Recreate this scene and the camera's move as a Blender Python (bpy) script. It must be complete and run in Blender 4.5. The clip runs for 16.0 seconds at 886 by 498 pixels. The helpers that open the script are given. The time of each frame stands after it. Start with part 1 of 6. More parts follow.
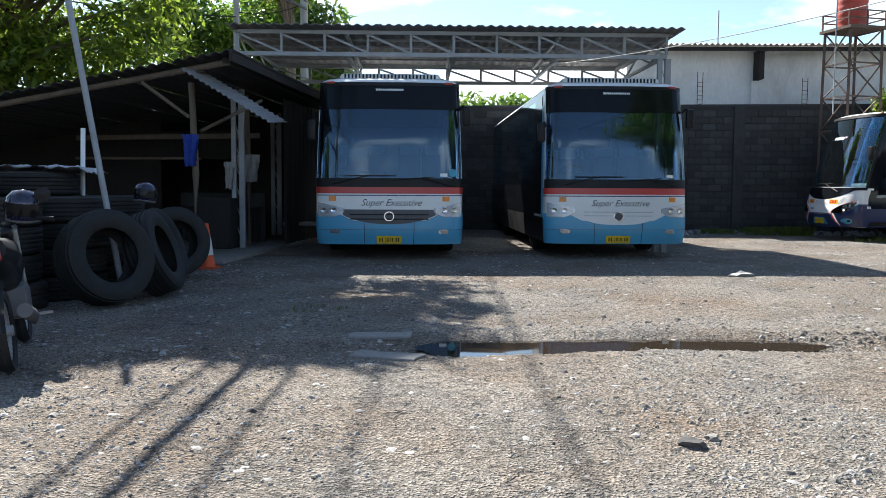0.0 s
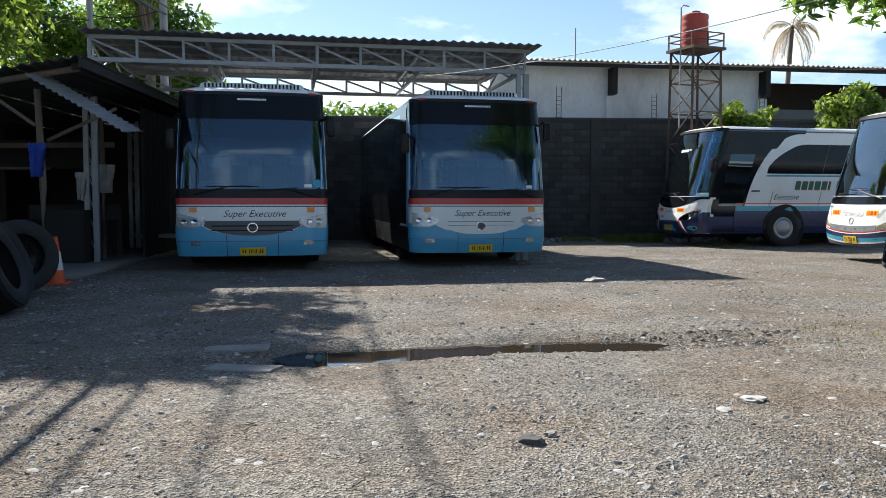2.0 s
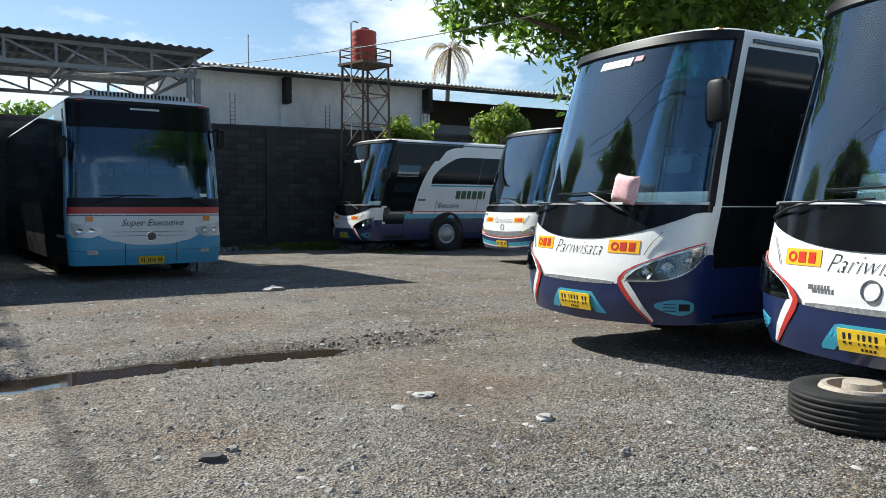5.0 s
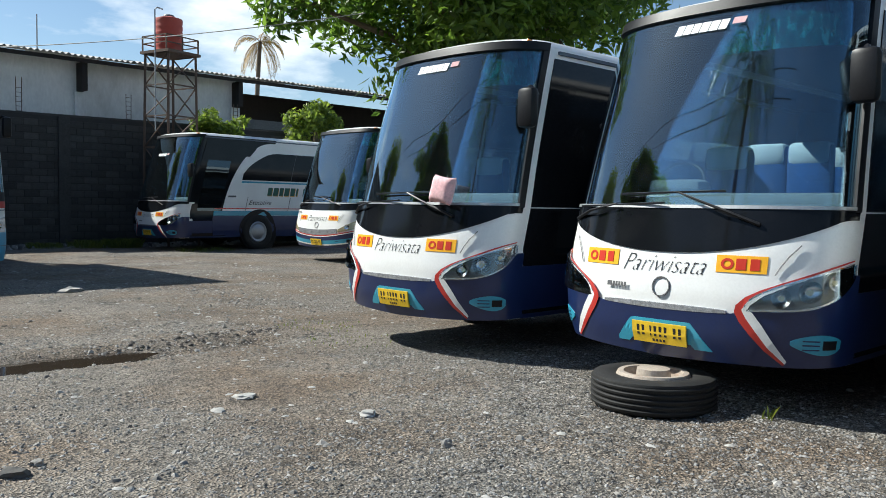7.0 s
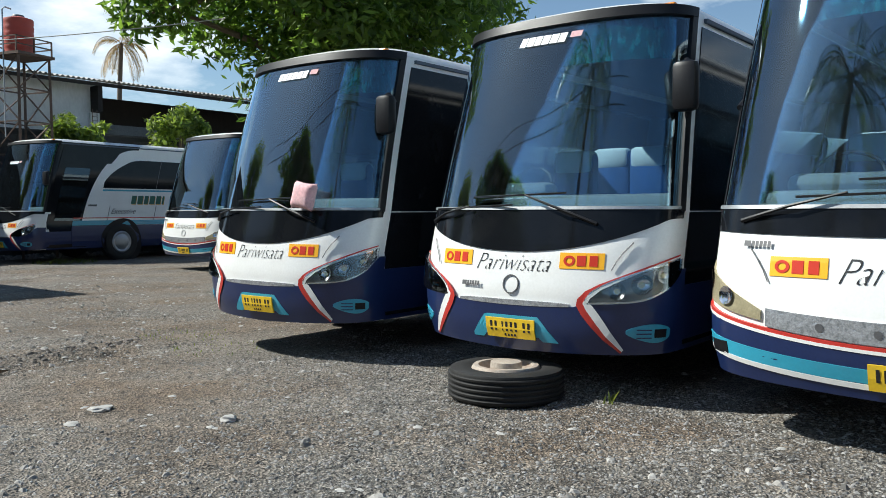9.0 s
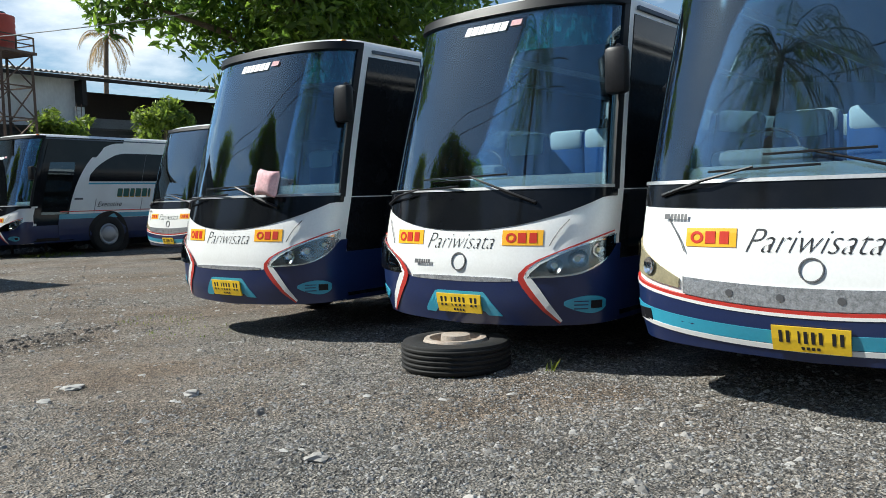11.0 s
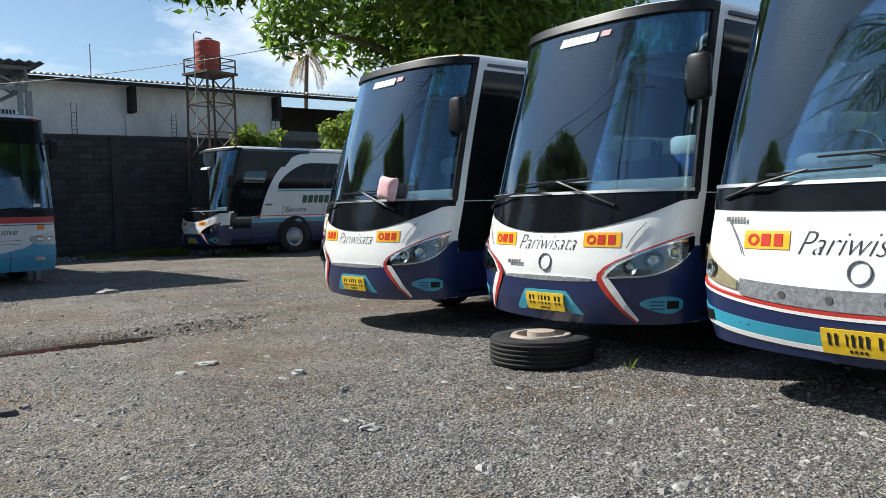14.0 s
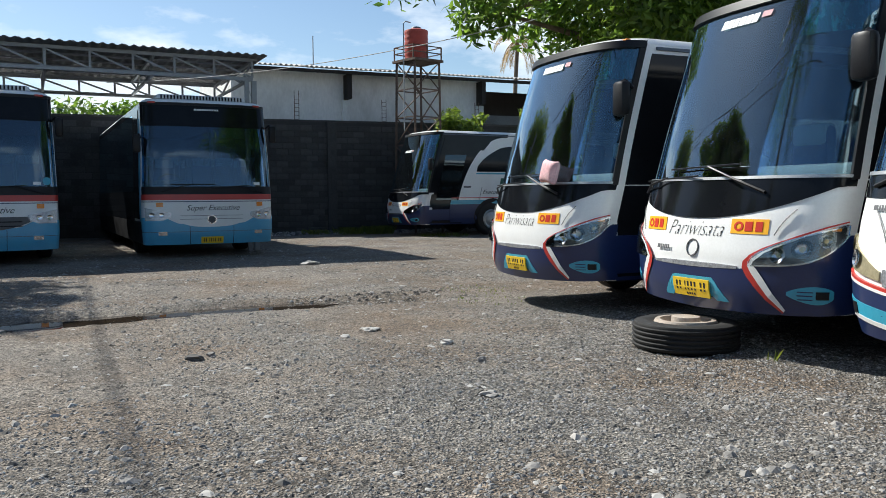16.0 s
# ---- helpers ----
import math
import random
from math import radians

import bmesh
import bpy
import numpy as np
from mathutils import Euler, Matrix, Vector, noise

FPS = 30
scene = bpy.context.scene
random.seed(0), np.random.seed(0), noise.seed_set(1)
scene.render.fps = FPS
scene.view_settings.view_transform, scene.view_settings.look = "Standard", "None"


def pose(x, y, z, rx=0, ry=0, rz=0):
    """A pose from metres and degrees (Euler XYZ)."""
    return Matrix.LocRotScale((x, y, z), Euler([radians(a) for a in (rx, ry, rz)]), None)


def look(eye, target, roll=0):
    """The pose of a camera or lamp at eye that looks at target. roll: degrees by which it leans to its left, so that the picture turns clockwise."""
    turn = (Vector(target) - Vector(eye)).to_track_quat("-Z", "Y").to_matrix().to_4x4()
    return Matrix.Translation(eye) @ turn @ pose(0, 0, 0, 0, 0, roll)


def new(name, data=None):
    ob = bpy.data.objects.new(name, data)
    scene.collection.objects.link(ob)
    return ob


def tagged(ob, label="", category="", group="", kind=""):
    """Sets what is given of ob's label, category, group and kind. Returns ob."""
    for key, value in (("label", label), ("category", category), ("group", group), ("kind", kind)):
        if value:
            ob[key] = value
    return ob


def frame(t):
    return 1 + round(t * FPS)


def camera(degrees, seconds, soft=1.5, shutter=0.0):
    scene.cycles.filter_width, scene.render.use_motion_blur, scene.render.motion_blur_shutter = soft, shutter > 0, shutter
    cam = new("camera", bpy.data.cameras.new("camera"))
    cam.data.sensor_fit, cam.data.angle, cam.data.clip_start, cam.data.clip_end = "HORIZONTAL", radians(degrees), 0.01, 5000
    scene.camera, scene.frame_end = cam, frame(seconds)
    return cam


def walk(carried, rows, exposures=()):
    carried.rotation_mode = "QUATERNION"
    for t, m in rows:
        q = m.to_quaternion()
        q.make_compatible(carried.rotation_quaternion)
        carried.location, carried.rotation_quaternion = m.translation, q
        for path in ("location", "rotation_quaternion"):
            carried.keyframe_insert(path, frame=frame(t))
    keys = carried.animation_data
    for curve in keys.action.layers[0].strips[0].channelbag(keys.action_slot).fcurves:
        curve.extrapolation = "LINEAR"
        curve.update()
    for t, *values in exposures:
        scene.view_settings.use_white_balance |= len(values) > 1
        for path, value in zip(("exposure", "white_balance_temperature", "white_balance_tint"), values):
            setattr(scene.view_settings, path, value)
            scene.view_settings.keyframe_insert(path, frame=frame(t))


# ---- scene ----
cam = camera(57.0, 16.0, soft=0.8)
PATH = [
    (0, (-0.29, 0.597, 1.296), (-0.478, 2.583, 1.146), 0.3),
    (0.5, (-0.257, 0.6, 1.3), (-0.387, 2.59, 1.15), 0.3),
    (1, (-0.211, 0.592, 1.303), (-0.243, 2.587, 1.157), 0.7),
    (1.5, (-0.176, 0.541, 1.304), (-0.14, 2.536, 1.164), 0.6),
    (2, (-0.148, 0.479, 1.308), (-0.027, 2.471, 1.183), 0.1),
    (2.5, (-0.138, 0.443, 1.313), (0.144, 2.42, 1.21), 0.1),
    (3, (-0.144, 0.423, 1.321), (0.289, 2.373, 1.222), -0.6),
    (5.5, (-0.178, 0.432, 1.33), (0.782, 2.184, 1.226), 0.5),
    (6, (-0.206, 0.43, 1.333), (0.845, 2.128, 1.229), 0.6),
    (6.5, (-0.233, 0.428, 1.339), (0.926, 2.055, 1.232), 0.6),
    (7, (-0.263, 0.417, 1.341), (0.996, 1.967, 1.234), 0.8),
    (7.5, (-0.276, 0.388, 1.351), (1.066, 1.868, 1.239), 0.9),
    (8, (-0.262, 0.341, 1.347), (1.139, 1.765, 1.257), 0.3),
    (8.5, (-0.27, 0.249, 1.341), (1.18, 1.624, 1.25), 0.4),
    (9, (-0.282, 0.176, 1.343), (1.193, 1.524, 1.248), -0.2),
    (9.5, (-0.293, 0.085, 1.327), (1.195, 1.419, 1.245), -1.1),
    (10, (-0.318, -0.044, 1.326), (1.175, 1.282, 1.209), -1.5),
    (12.5, (-0.168, -0.748, 1.282), (1.236, 0.669, 1.147), -1.8),
    (13, (-0.075, -0.905, 1.28), (1.227, 0.607, 1.157), -1.6),
    (13.5, (-0.036, -1.026, 1.274), (1.144, 0.585, 1.161), -1.8),
    (14, (-0.017, -1.179, 1.262), (1.114, 0.467, 1.162), -1.5),
    (14.5, (0.032, -1.318, 1.28), (1.089, 0.376, 1.158), -0.8),
    (15, (0.129, -1.462, 1.244), (1.022, 0.324, 1.136), 0.2),
    (15.5, (0.204, -1.598, 1.236), (0.989, 0.238, 1.123), -0.1),
    (16, (0.301, -1.693, 1.234), (0.974, 0.186, 1.104), -0.4),
]
walk(cam, [(t, look(eye, target, roll)) for t, eye, target, roll in PATH],
     exposures=[(0.0, 1.30, 6300, 9), (2.5, 0.84, 6250, 7), (5.5, 0.66, 6150, 5), (9.0, 0.50, 6150, 4), (16.0, 0.58, 6250, 7)])

# ---- light ----
SUN_AZ, SUN_EL = radians(125), radians(43)     # direction towards the sun, counted from +x
sun_dir = Vector((math.cos(SUN_AZ) * math.cos(SUN_EL), math.sin(SUN_AZ) * math.cos(SUN_EL), math.sin(SUN_EL)))
sun_data = bpy.data.lights.new("sun", "SUN")
sun_data.energy, sun_data.angle, sun_data.color = 5.0, radians(0.5), (1.0, 0.95, 0.87)
sun_ob = new("sun", sun_data)
sun_ob.matrix_world = look(sun_dir * 60, (0, 0, 0))
world = bpy.data.worlds.new("sky")
scene.world = world
world.use_nodes = True
wn, wl = world.node_tree.nodes, world.node_tree.links
sky = wn.new("ShaderNodeTexSky")
sky.sky_type, sky.sun_disc, sky.sun_elevation, sky.sun_rotation = "NISHITA", False, SUN_EL, math.pi / 2 - SUN_AZ
sky.air_density, sky.dust_density, sky.ozone_density = 1.0, 0.4, 2.0
# scattered white clouds, thicker towards the horizon
wtc = wn.new("ShaderNodeTexCoord")
wmap = wn.new("ShaderNodeMapping")
wmap.inputs["Scale"].default_value = (1.0, 1.0, 2.6)
wnoise = wn.new("ShaderNodeTexNoise")
wnoise.inputs["Scale"].default_value, wnoise.inputs["Detail"].default_value, wnoise.inputs["Roughness"].default_value = 3.6, 8, 0.55
wramp = wn.new("ShaderNodeValToRGB")
wramp.color_ramp.elements[0].position, wramp.color_ramp.elements[1].position = 0.52, 0.66
wmix = wn.new("ShaderNodeMix")
wmix.data_type = "RGBA"
wmix.inputs[7].default_value = (9.5, 9.8, 10.2, 1)
wl.new(wtc.outputs["Generated"], wmap.inputs[0]); wl.new(wmap.outputs[0], wnoise.inputs["Vector"])
wsep, wlow, wfac = wn.new("ShaderNodeSeparateXYZ"), wn.new("ShaderNodeMapRange"), wn.new("ShaderNodeMath")
wlow.inputs[1].default_value, wlow.inputs[2].default_value, wlow.inputs[3].default_value, wlow.inputs[4].default_value = 0.26, 0.40, 1.0, 0.0
wfac.operation = "MULTIPLY"
wl.new(wtc.outputs["Generated"], wsep.inputs[0]); wl.new(wsep.outputs[2], wlow.inputs[0])
wl.new(wnoise.outputs["Fac"], wramp.inputs[0]); wl.new(wramp.outputs[0], wfac.inputs[0]); wl.new(wlow.outputs[0], wfac.inputs[1]); wl.new(wfac.outputs[0], wmix.inputs[0])
wl.new(sky.outputs[0], wmix.inputs[6]); wl.new(wmix.outputs[2], wn["Background"].inputs[0])
wn["Background"].inputs[1].default_value = 0.080


# ---- materials ----
def mat(name, base, rough=0.6, metal=0.0, var=0.25, scale=6.0, fine=60.0, bump=0.15, bump_dist=0.01, stain=None, stain_amt=0.5, coat=0.0, random_tint=0.0, spec=0.5, stretch=(1, 1, 1)):
    """A surface with patchy and fine variation, optional stains, and relief."""
    m = bpy.data.materials.new(name)
    m.use_nodes = True
    n, l = m.node_tree.nodes, m.node_tree.links
    p = n["Principled BSDF"]
    tc = n.new("ShaderNodeTexCoord")
    mp = n.new("ShaderNodeMapping")
    mp.inputs["Scale"].default_value = stretch
    l.new(tc.outputs["Object"], mp.inputs[0])
    big, small = n.new("ShaderNodeTexNoise"), n.new("ShaderNodeTexNoise")
    big.inputs["Scale"].default_value, big.inputs["Detail"].default_value = scale, 6
    small.inputs["Scale"].default_value, small.inputs["Detail"].default_value = fine, 4
    for q in (big, small):
        l.new(mp.outputs[0], q.inputs["Vector"])
    mid = n.new("ShaderNodeMath"); mid.operation = "MULTIPLY_ADD"
    mid.inputs[1].default_value = 0.5
    l.new(small.outputs["Fac"], mid.inputs[0]); 
    half = n.new("ShaderNodeMath"); half.operation = "MULTIPLY"; half.inputs[1].default_value = 0.5
    l.new(big.outputs["Fac"], half.inputs[0]); l.new(half.outputs[0], mid.inputs[2])
    rg = n.new("ShaderNodeMapRange")
    rg.inputs[1].default_value, rg.inputs[2].default_value = 0.3, 0.7
    rg.inputs[3].default_value, rg.inputs[4].default_value = 1 - var, 1 + var
    l.new(mid.outputs[0], rg.inputs[0])
    mul = n.new("ShaderNodeMix"); mul.data_type, mul.blend_type = "RGBA", "MULTIPLY"
    mul.inputs[0].default_value = 1
    mul.inputs[6].default_value = (*base, 1)
    l.new(rg.outputs[0], mul.inputs[7])
    col = mul.outputs[2]
    if random_tint:
        oi = n.new("ShaderNodeObjectInfo"); geo = n.new("ShaderNodeNewGeometry")
        ad = n.new("ShaderNodeMath"); ad.operation = "ADD"
        l.new(oi.outputs["Random"], ad.inputs[0]); l.new(geo.outputs["Random Per Island"], ad.inputs[1])
        fr = n.new("ShaderNodeMath"); fr.operation = "FRACT"; l.new(ad.outputs[0], fr.inputs[0])
        r2 = n.new("ShaderNodeMapRange"); r2.inputs[3].default_value, r2.inputs[4].default_value = 1 - random_tint, 1 + random_tint
        l.new(fr.outputs[0], r2.inputs[0])
        m2 = n.new("ShaderNodeMix"); m2.data_type, m2.blend_type = "RGBA", "MULTIPLY"; m2.inputs[0].default_value = 1
        l.new(col, m2.inputs[6]); l.new(r2.outputs[0], m2.inputs[7]); col = m2.outputs[2]
    if stain:
        st = n.new("ShaderNodeTexNoise"); st.inputs["Scale"].default_value, st.inputs["Detail"].default_value, st.inputs["Roughness"].default_value = scale * 0.6, 9, 0.7
        l.new(mp.outputs[0], st.inputs["Vector"])
        sr = n.new("ShaderNodeMapRange"); sr.inputs[1].default_value, sr.inputs[2].default_value = 0.48, 0.68
        sr.inputs[4].default_value = stain_amt
        l.new(st.outputs["Fac"], sr.inputs[0])
        m3 = n.new("ShaderNodeMix"); m3.data_type = "RGBA"; m3.inputs[7].default_value = (*stain, 1)
        l.new(sr.outputs[0], m3.inputs[0]); l.new(col, m3.inputs[6]); col = m3.outputs[2]
    l.new(col, p.inputs["Base Color"])
    rr = n.new("ShaderNodeMapRange"); rr.inputs[3].default_value, rr.inputs[4].default_value = max(rough - 0.08, 0.02), min(rough + 0.1, 1)
    l.new(big.outputs["Fac"], rr.inputs[0]); l.new(rr.outputs[0], p.inputs["Roughness"])
    p.inputs["Metallic"].default_value = metal
    p.inputs["Specular IOR Level"].default_value = spec
    p.inputs["Coat Weight"].default_value = coat
    p.inputs["Coat Roughness"].default_value = 0.08
    if bump:
        b = n.new("ShaderNodeBump"); b.inputs["Strength"].default_value, b.inputs["Distance"].default_value = bump, bump_dist
        l.new(mid.outputs[0], b.inputs["Height"]); l.new(b.outputs[0], p.inputs["Normal"])
    return m


def glass(name, tint, gain=1.0, dust=0.04, dust_col=(0.5, 0.52, 0.5)):
    """Tinted pane: see-through, mirrored by Fresnel, with a little dust."""
    m = bpy.data.materials.new(name)
    m.use_nodes = True
    n, l = m.node_tree.nodes, m.node_tree.links
    n.remove(n["Principled BSDF"])
    tr, gl, df = n.new("ShaderNodeBsdfTransparent"), n.new("ShaderNodeBsdfGlossy"), n.new("ShaderNodeBsdfDiffuse")
    tr.inputs[0].default_value = (*tint, 1)
    gl.inputs["Roughness"].default_value = 0.012
    gl.inputs["Color"].default_value = (0.70, 0.88, 1.0, 1)
    df.inputs[0].default_value = (*dust_col, 1)
    fr = n.new("ShaderNodeFresnel"); fr.inputs[0].default_value = 1.55
    k = n.new("ShaderNodeMath"); k.operation = "MULTIPLY"; k.inputs[1].default_value = gain; k.use_clamp = True
    l.new(fr.outputs[0], k.inputs[0])
    m1, m2 = n.new("ShaderNodeMixShader"), n.new("ShaderNodeMixShader")
    tc = n.new("ShaderNodeTexCoord"); mp = n.new("ShaderNodeMapping"); mp.inputs["Scale"].default_value = (9, 9, 0.8)
    nz = n.new("ShaderNodeTexNoise"); nz.inputs["Scale"].default_value, nz.inputs["Detail"].default_value = 3.0, 6
    l.new(tc.outputs["Object"], mp.inputs[0]); l.new(mp.outputs[0], nz.inputs["Vector"])
    r = n.new("ShaderNodeMapRange"); r.inputs[1].default_value, r.inputs[2].default_value, r.inputs[4].default_value = 0.42, 0.75, dust * 3
    r.inputs[3].default_value = dust * 0.5
    l.new(nz.outputs["Fac"], r.inputs[0])
    l.new(r.outputs[0], m1.inputs[0]); l.new(tr.outputs[0], m1.inputs[1]); l.new(df.outputs[0], m1.inputs[2])
    l.new(k.outputs[0], m2.inputs[0]); l.new(m1.outputs[0], m2.inputs[1]); l.new(gl.outputs[0], m2.inputs[2])
    l.new(m2.outputs[0], n["Material Output"].inputs[0])
    return m


WHITE = mat("white_paint", (0.80, 0.80, 0.78), 0.35, var=0.06, scale=2, bump=0.02, coat=0.4, stain=(0.55, 0.52, 0.46), stain_amt=0.18)
NAVY = mat("navy_paint", (0.010, 0.022, 0.085), 0.3, var=0.15, scale=2, bump=0.0, coat=0.35, stain=(0.05, 0.055, 0.07), stain_amt=0.2)
TEAL = mat("teal_paint", (0.045, 0.33, 0.47), 0.35, var=0.08, scale=2, bump=0.02, coat=0.3, stain=(0.2, 0.3, 0.33), stain_amt=0.3)
SKYBLUE = mat("sky_blue_paint", (0.085, 0.36, 0.56), 0.38, var=0.08, scale=2, bump=0.02, coat=0.3, stain=(0.2, 0.28, 0.32), stain_amt=0.35)
RED = mat("red_paint", (0.50, 0.035, 0.025), 0.4, var=0.1, scale=2, bump=0.02, coat=0.3)
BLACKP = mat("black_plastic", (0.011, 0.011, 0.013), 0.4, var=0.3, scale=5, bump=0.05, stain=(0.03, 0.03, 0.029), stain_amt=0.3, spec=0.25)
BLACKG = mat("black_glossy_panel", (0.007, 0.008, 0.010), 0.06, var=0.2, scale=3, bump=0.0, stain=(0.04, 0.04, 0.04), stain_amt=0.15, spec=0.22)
GREYP = mat("grey_plastic", (0.10, 0.10, 0.105), 0.5, var=0.2, scale=6, bump=0.05)
RUBBER = mat("tyre_rubber", (0.010, 0.0098, 0.0095), 0.7, var=0.35, scale=5, fine=40, bump=0.3, stain=(0.035, 0.032, 0.029), stain_amt=0.4)
LAMPR = mat("ribbed_clear_lamp", (0.50, 0.52, 0.55), 0.2, metal=0.6, var=0.5, scale=30, fine=90, bump=0.5, bump_dist=0.01)
STEEL = mat("galvanised_steel", (0.42, 0.43, 0.44), 0.42, metal=0.75, var=0.2, scale=4, bump=0.05, stain=(0.25, 0.18, 0.12), stain_amt=0.2)
CHROME = mat("chrome", (0.75, 0.75, 0.76), 0.14, metal=1.0, var=0.05, bump=0.0)
GREYSTEEL = mat("painted_grey_steel", (0.30, 0.32, 0.34), 0.5, metal=0.2, var=0.2, scale=3, bump=0.05, stain=(0.16, 0.09, 0.05), stain_amt=0.25)
RUST = mat("rusty_steel", (0.11, 0.07, 0.05), 0.75, metal=0.2, var=0.4, scale=5, bump=0.2, stain=(0.17, 0.15, 0.13), stain_amt=0.4)
LAMPD = mat("dark_lamp_housing", (0.16, 0.165, 0.17), 0.2, metal=0.7, var=0.4, scale=16, fine=60, bump=0.4, bump_dist=0.02)
LAMP = mat("lamp_reflector", (0.62, 0.64, 0.66), 0.16, metal=0.85, var=0.25, scale=14, fine=50, bump=0.3, bump_dist=0.02)
LAMPY = mat("yellowed_lamp_lens", (0.50, 0.44, 0.28), 0.2, metal=0.5, var=0.25, scale=12, bump=0.2)
LENS = glass("clear_lens", (0.95, 0.96, 0.96), 1.2, 0.004)
ORANGE = mat("orange_lens", (0.85, 0.26, 0.02), 0.25, var=0.1, bump=0.0, coat=0.4)
YELLOW = mat("yellow_plate", (0.80, 0.52, 0.02), 0.45, var=0.1, scale=12, bump=0.0, stain=(0.35, 0.25, 0.08), stain_amt=0.3)
SIGNY = mat("orange_yellow_sticker", (0.90, 0.44, 0.015), 0.4, var=0.06, bump=0.0)
SIGNR = mat("red_sticker", (0.55, 0.03, 0.01), 0.4, var=0.06, bump=0.0)
INK = mat("black_lettering", (0.015, 0.015, 0.018), 0.45, var=0.1, bump=0.0)
INKW = mat("white_lettering", (0.85, 0.86, 0.86), 0.45, var=0.05, bump=0.0)
GREENINK = mat("dark_green_lettering", (0.02, 0.10, 0.07), 0.45, var=0.1, bump=0.0)
GOLDINK = mat("gold_lettering_edge", (0.55, 0.33, 0.05), 0.45, var=0.1, bump=0.0)
SEATB = mat("blue_seat_fabric", (0.02, 0.075, 0.26), 0.85, var=0.3, scale=8, bump=0.3)
SEATW = mat("white_headrest_cloth", (0.72, 0.74, 0.78), 0.85, var=0.1, scale=8, bump=0.2)
DASH = mat("dashboard_vinyl", (0.20, 0.205, 0.21), 0.7, var=0.2, scale=8, bump=0.1)
LINER = mat("interior_lining", (0.11, 0.135, 0.17), 0.8, var=0.2, scale=3, bump=0.05)
SCREEN = glass("windscreen_glass", (0.62, 0.78, 0.84), 2.6, 0.006)
SCREEND = glass("dark_windscreen_glass", (0.30, 0.46, 0.60), 1.9, 0.010)
TEALF = glass("teal_sun_film", (0.10, 0.42, 0.46), 0.5, 0.22, (0.03, 0.30, 0.34))
TINT = glass("tinted_side_glass", (0.16, 0.20, 0.22), 1.5, 0.01)
PINK = mat("pink_floral_fabric", (0.74, 0.47, 0.48), 0.9, var=0.3, scale=14, fine=40, bump=0.4, stain=(0.5, 0.2, 0.22), stain_amt=0.5)
TANKM = mat("orange_tank_plastic", (0.42, 0.058, 0.035), 0.55, var=0.15, scale=3, bump=0.05, stain=(0.35, 0.2, 0.15), stain_amt=0.3)
PLASTER = mat("white_plaster", (0.78, 0.78, 0.76), 0.9, var=0.12, scale=0.9, fine=14, bump=0.15, stain=(0.36, 0.35, 0.32), stain_amt=0.5, stretch=(1, 1, 0.45))
BLOCK = mat("sooty_concrete_block", (0.062, 0.060, 0.058), 0.95, var=0.4, scale=1.2, fine=22, bump=0.5, stain=(0.03, 0.03, 0.028), stain_amt=0.8, random_tint=0.3)
MORTAR = mat("dark_mortar", (0.042, 0.041, 0.04), 0.95, var=0.3, scale=3, bump=0.3)
GREYBLOCK = mat("grey_block_wall", (0.20, 0.195, 0.19), 0.95, var=0.3, scale=1.5, fine=20, bump=0.4)
CEMENT = mat("worn_concrete", (0.27, 0.255, 0.235), 0.92, var=0.25, scale=1.5, fine=25, bump=0.3, stain=(0.12, 0.11, 0.10), stain_amt=0.5)
ROOFM = mat("weathered_roof_sheet", (0.20, 0.20, 0.20), 0.75, metal=0.1, var=0.25, scale=1.2, bump=0.1, stain=(0.09, 0.07, 0.06), stain_amt=0.6)
# darker copy of the weathered sheet, with the shed's shade in its colour
ROOFD = mat("shade_dark_roof_sheet", (0.06, 0.057, 0.055), 0.85, var=0.3, scale=1.2, bump=0.1, stain=(0.03, 0.026, 0.024), stain_amt=0.6)
ROOFL = mat("pale_asbestos_roof_sheet", (0.42, 0.41, 0.39), 0.85, var=0.2, scale=1.2, bump=0.1, stain=(0.16, 0.15, 0.14), stain_amt=0.6)
WOOD = mat("weathered_wood", (0.13, 0.10, 0.075), 0.85, var=0.35, scale=2, fine=30, bump=0.3, stretch=(6, 6, 0.6))
# near-black base: the shed's deep shade is put into the wood colour
DARKWOOD = mat("shade_darkened_wood", (0.026, 0.022, 0.020), 0.9, var=0.4, scale=2, fine=24, bump=0.3, stretch=(4, 4, 0.5))
BARK = mat("tree_bark", (0.16, 0.125, 0.09), 0.95, var=0.4, scale=3, fine=22, bump=0.6, bump_dist=0.03)
POLEC = mat("pole_concrete", (0.36, 0.35, 0.33), 0.9, var=0.2, scale=2, bump=0.2)
CABLE = mat("cable_sheath", (0.02, 0.02, 0.02), 0.6, bump=0.0)
CABLEL = mat("pale_cable", (0.45, 0.44, 0.42), 0.6, bump=0.0)
CONEO = mat("orange_cone_plastic", (0.72, 0.10, 0.025), 0.55, var=0.15, scale=6, bump=0.1, stain=(0.3, 0.1, 0.05), stain_amt=0.3)
CONEW = mat("white_reflective_band", (0.70, 0.70, 0.68), 0.5, var=0.12, bump=0.0)
BLUECLOTH = mat("blue_cloth", (0.02, 0.05, 0.28), 0.9, var=0.3, scale=8, bump=0.4)
GREYCLOTH = mat("grey_cloth", (0.32, 0.31, 0.30), 0.9, var=0.3, scale=8, bump=0.4)
TARP = mat("crumpled_white_sheet", (0.50, 0.50, 0.50), 0.5, var=0.3, scale=5, fine=25, bump=0.7, bump_dist=0.03)
BIKE = mat("black_motorcycle_paint", (0.010, 0.010, 0.012), 0.3, var=0.2, bump=0.0, coat=0.1, spec=0.25)
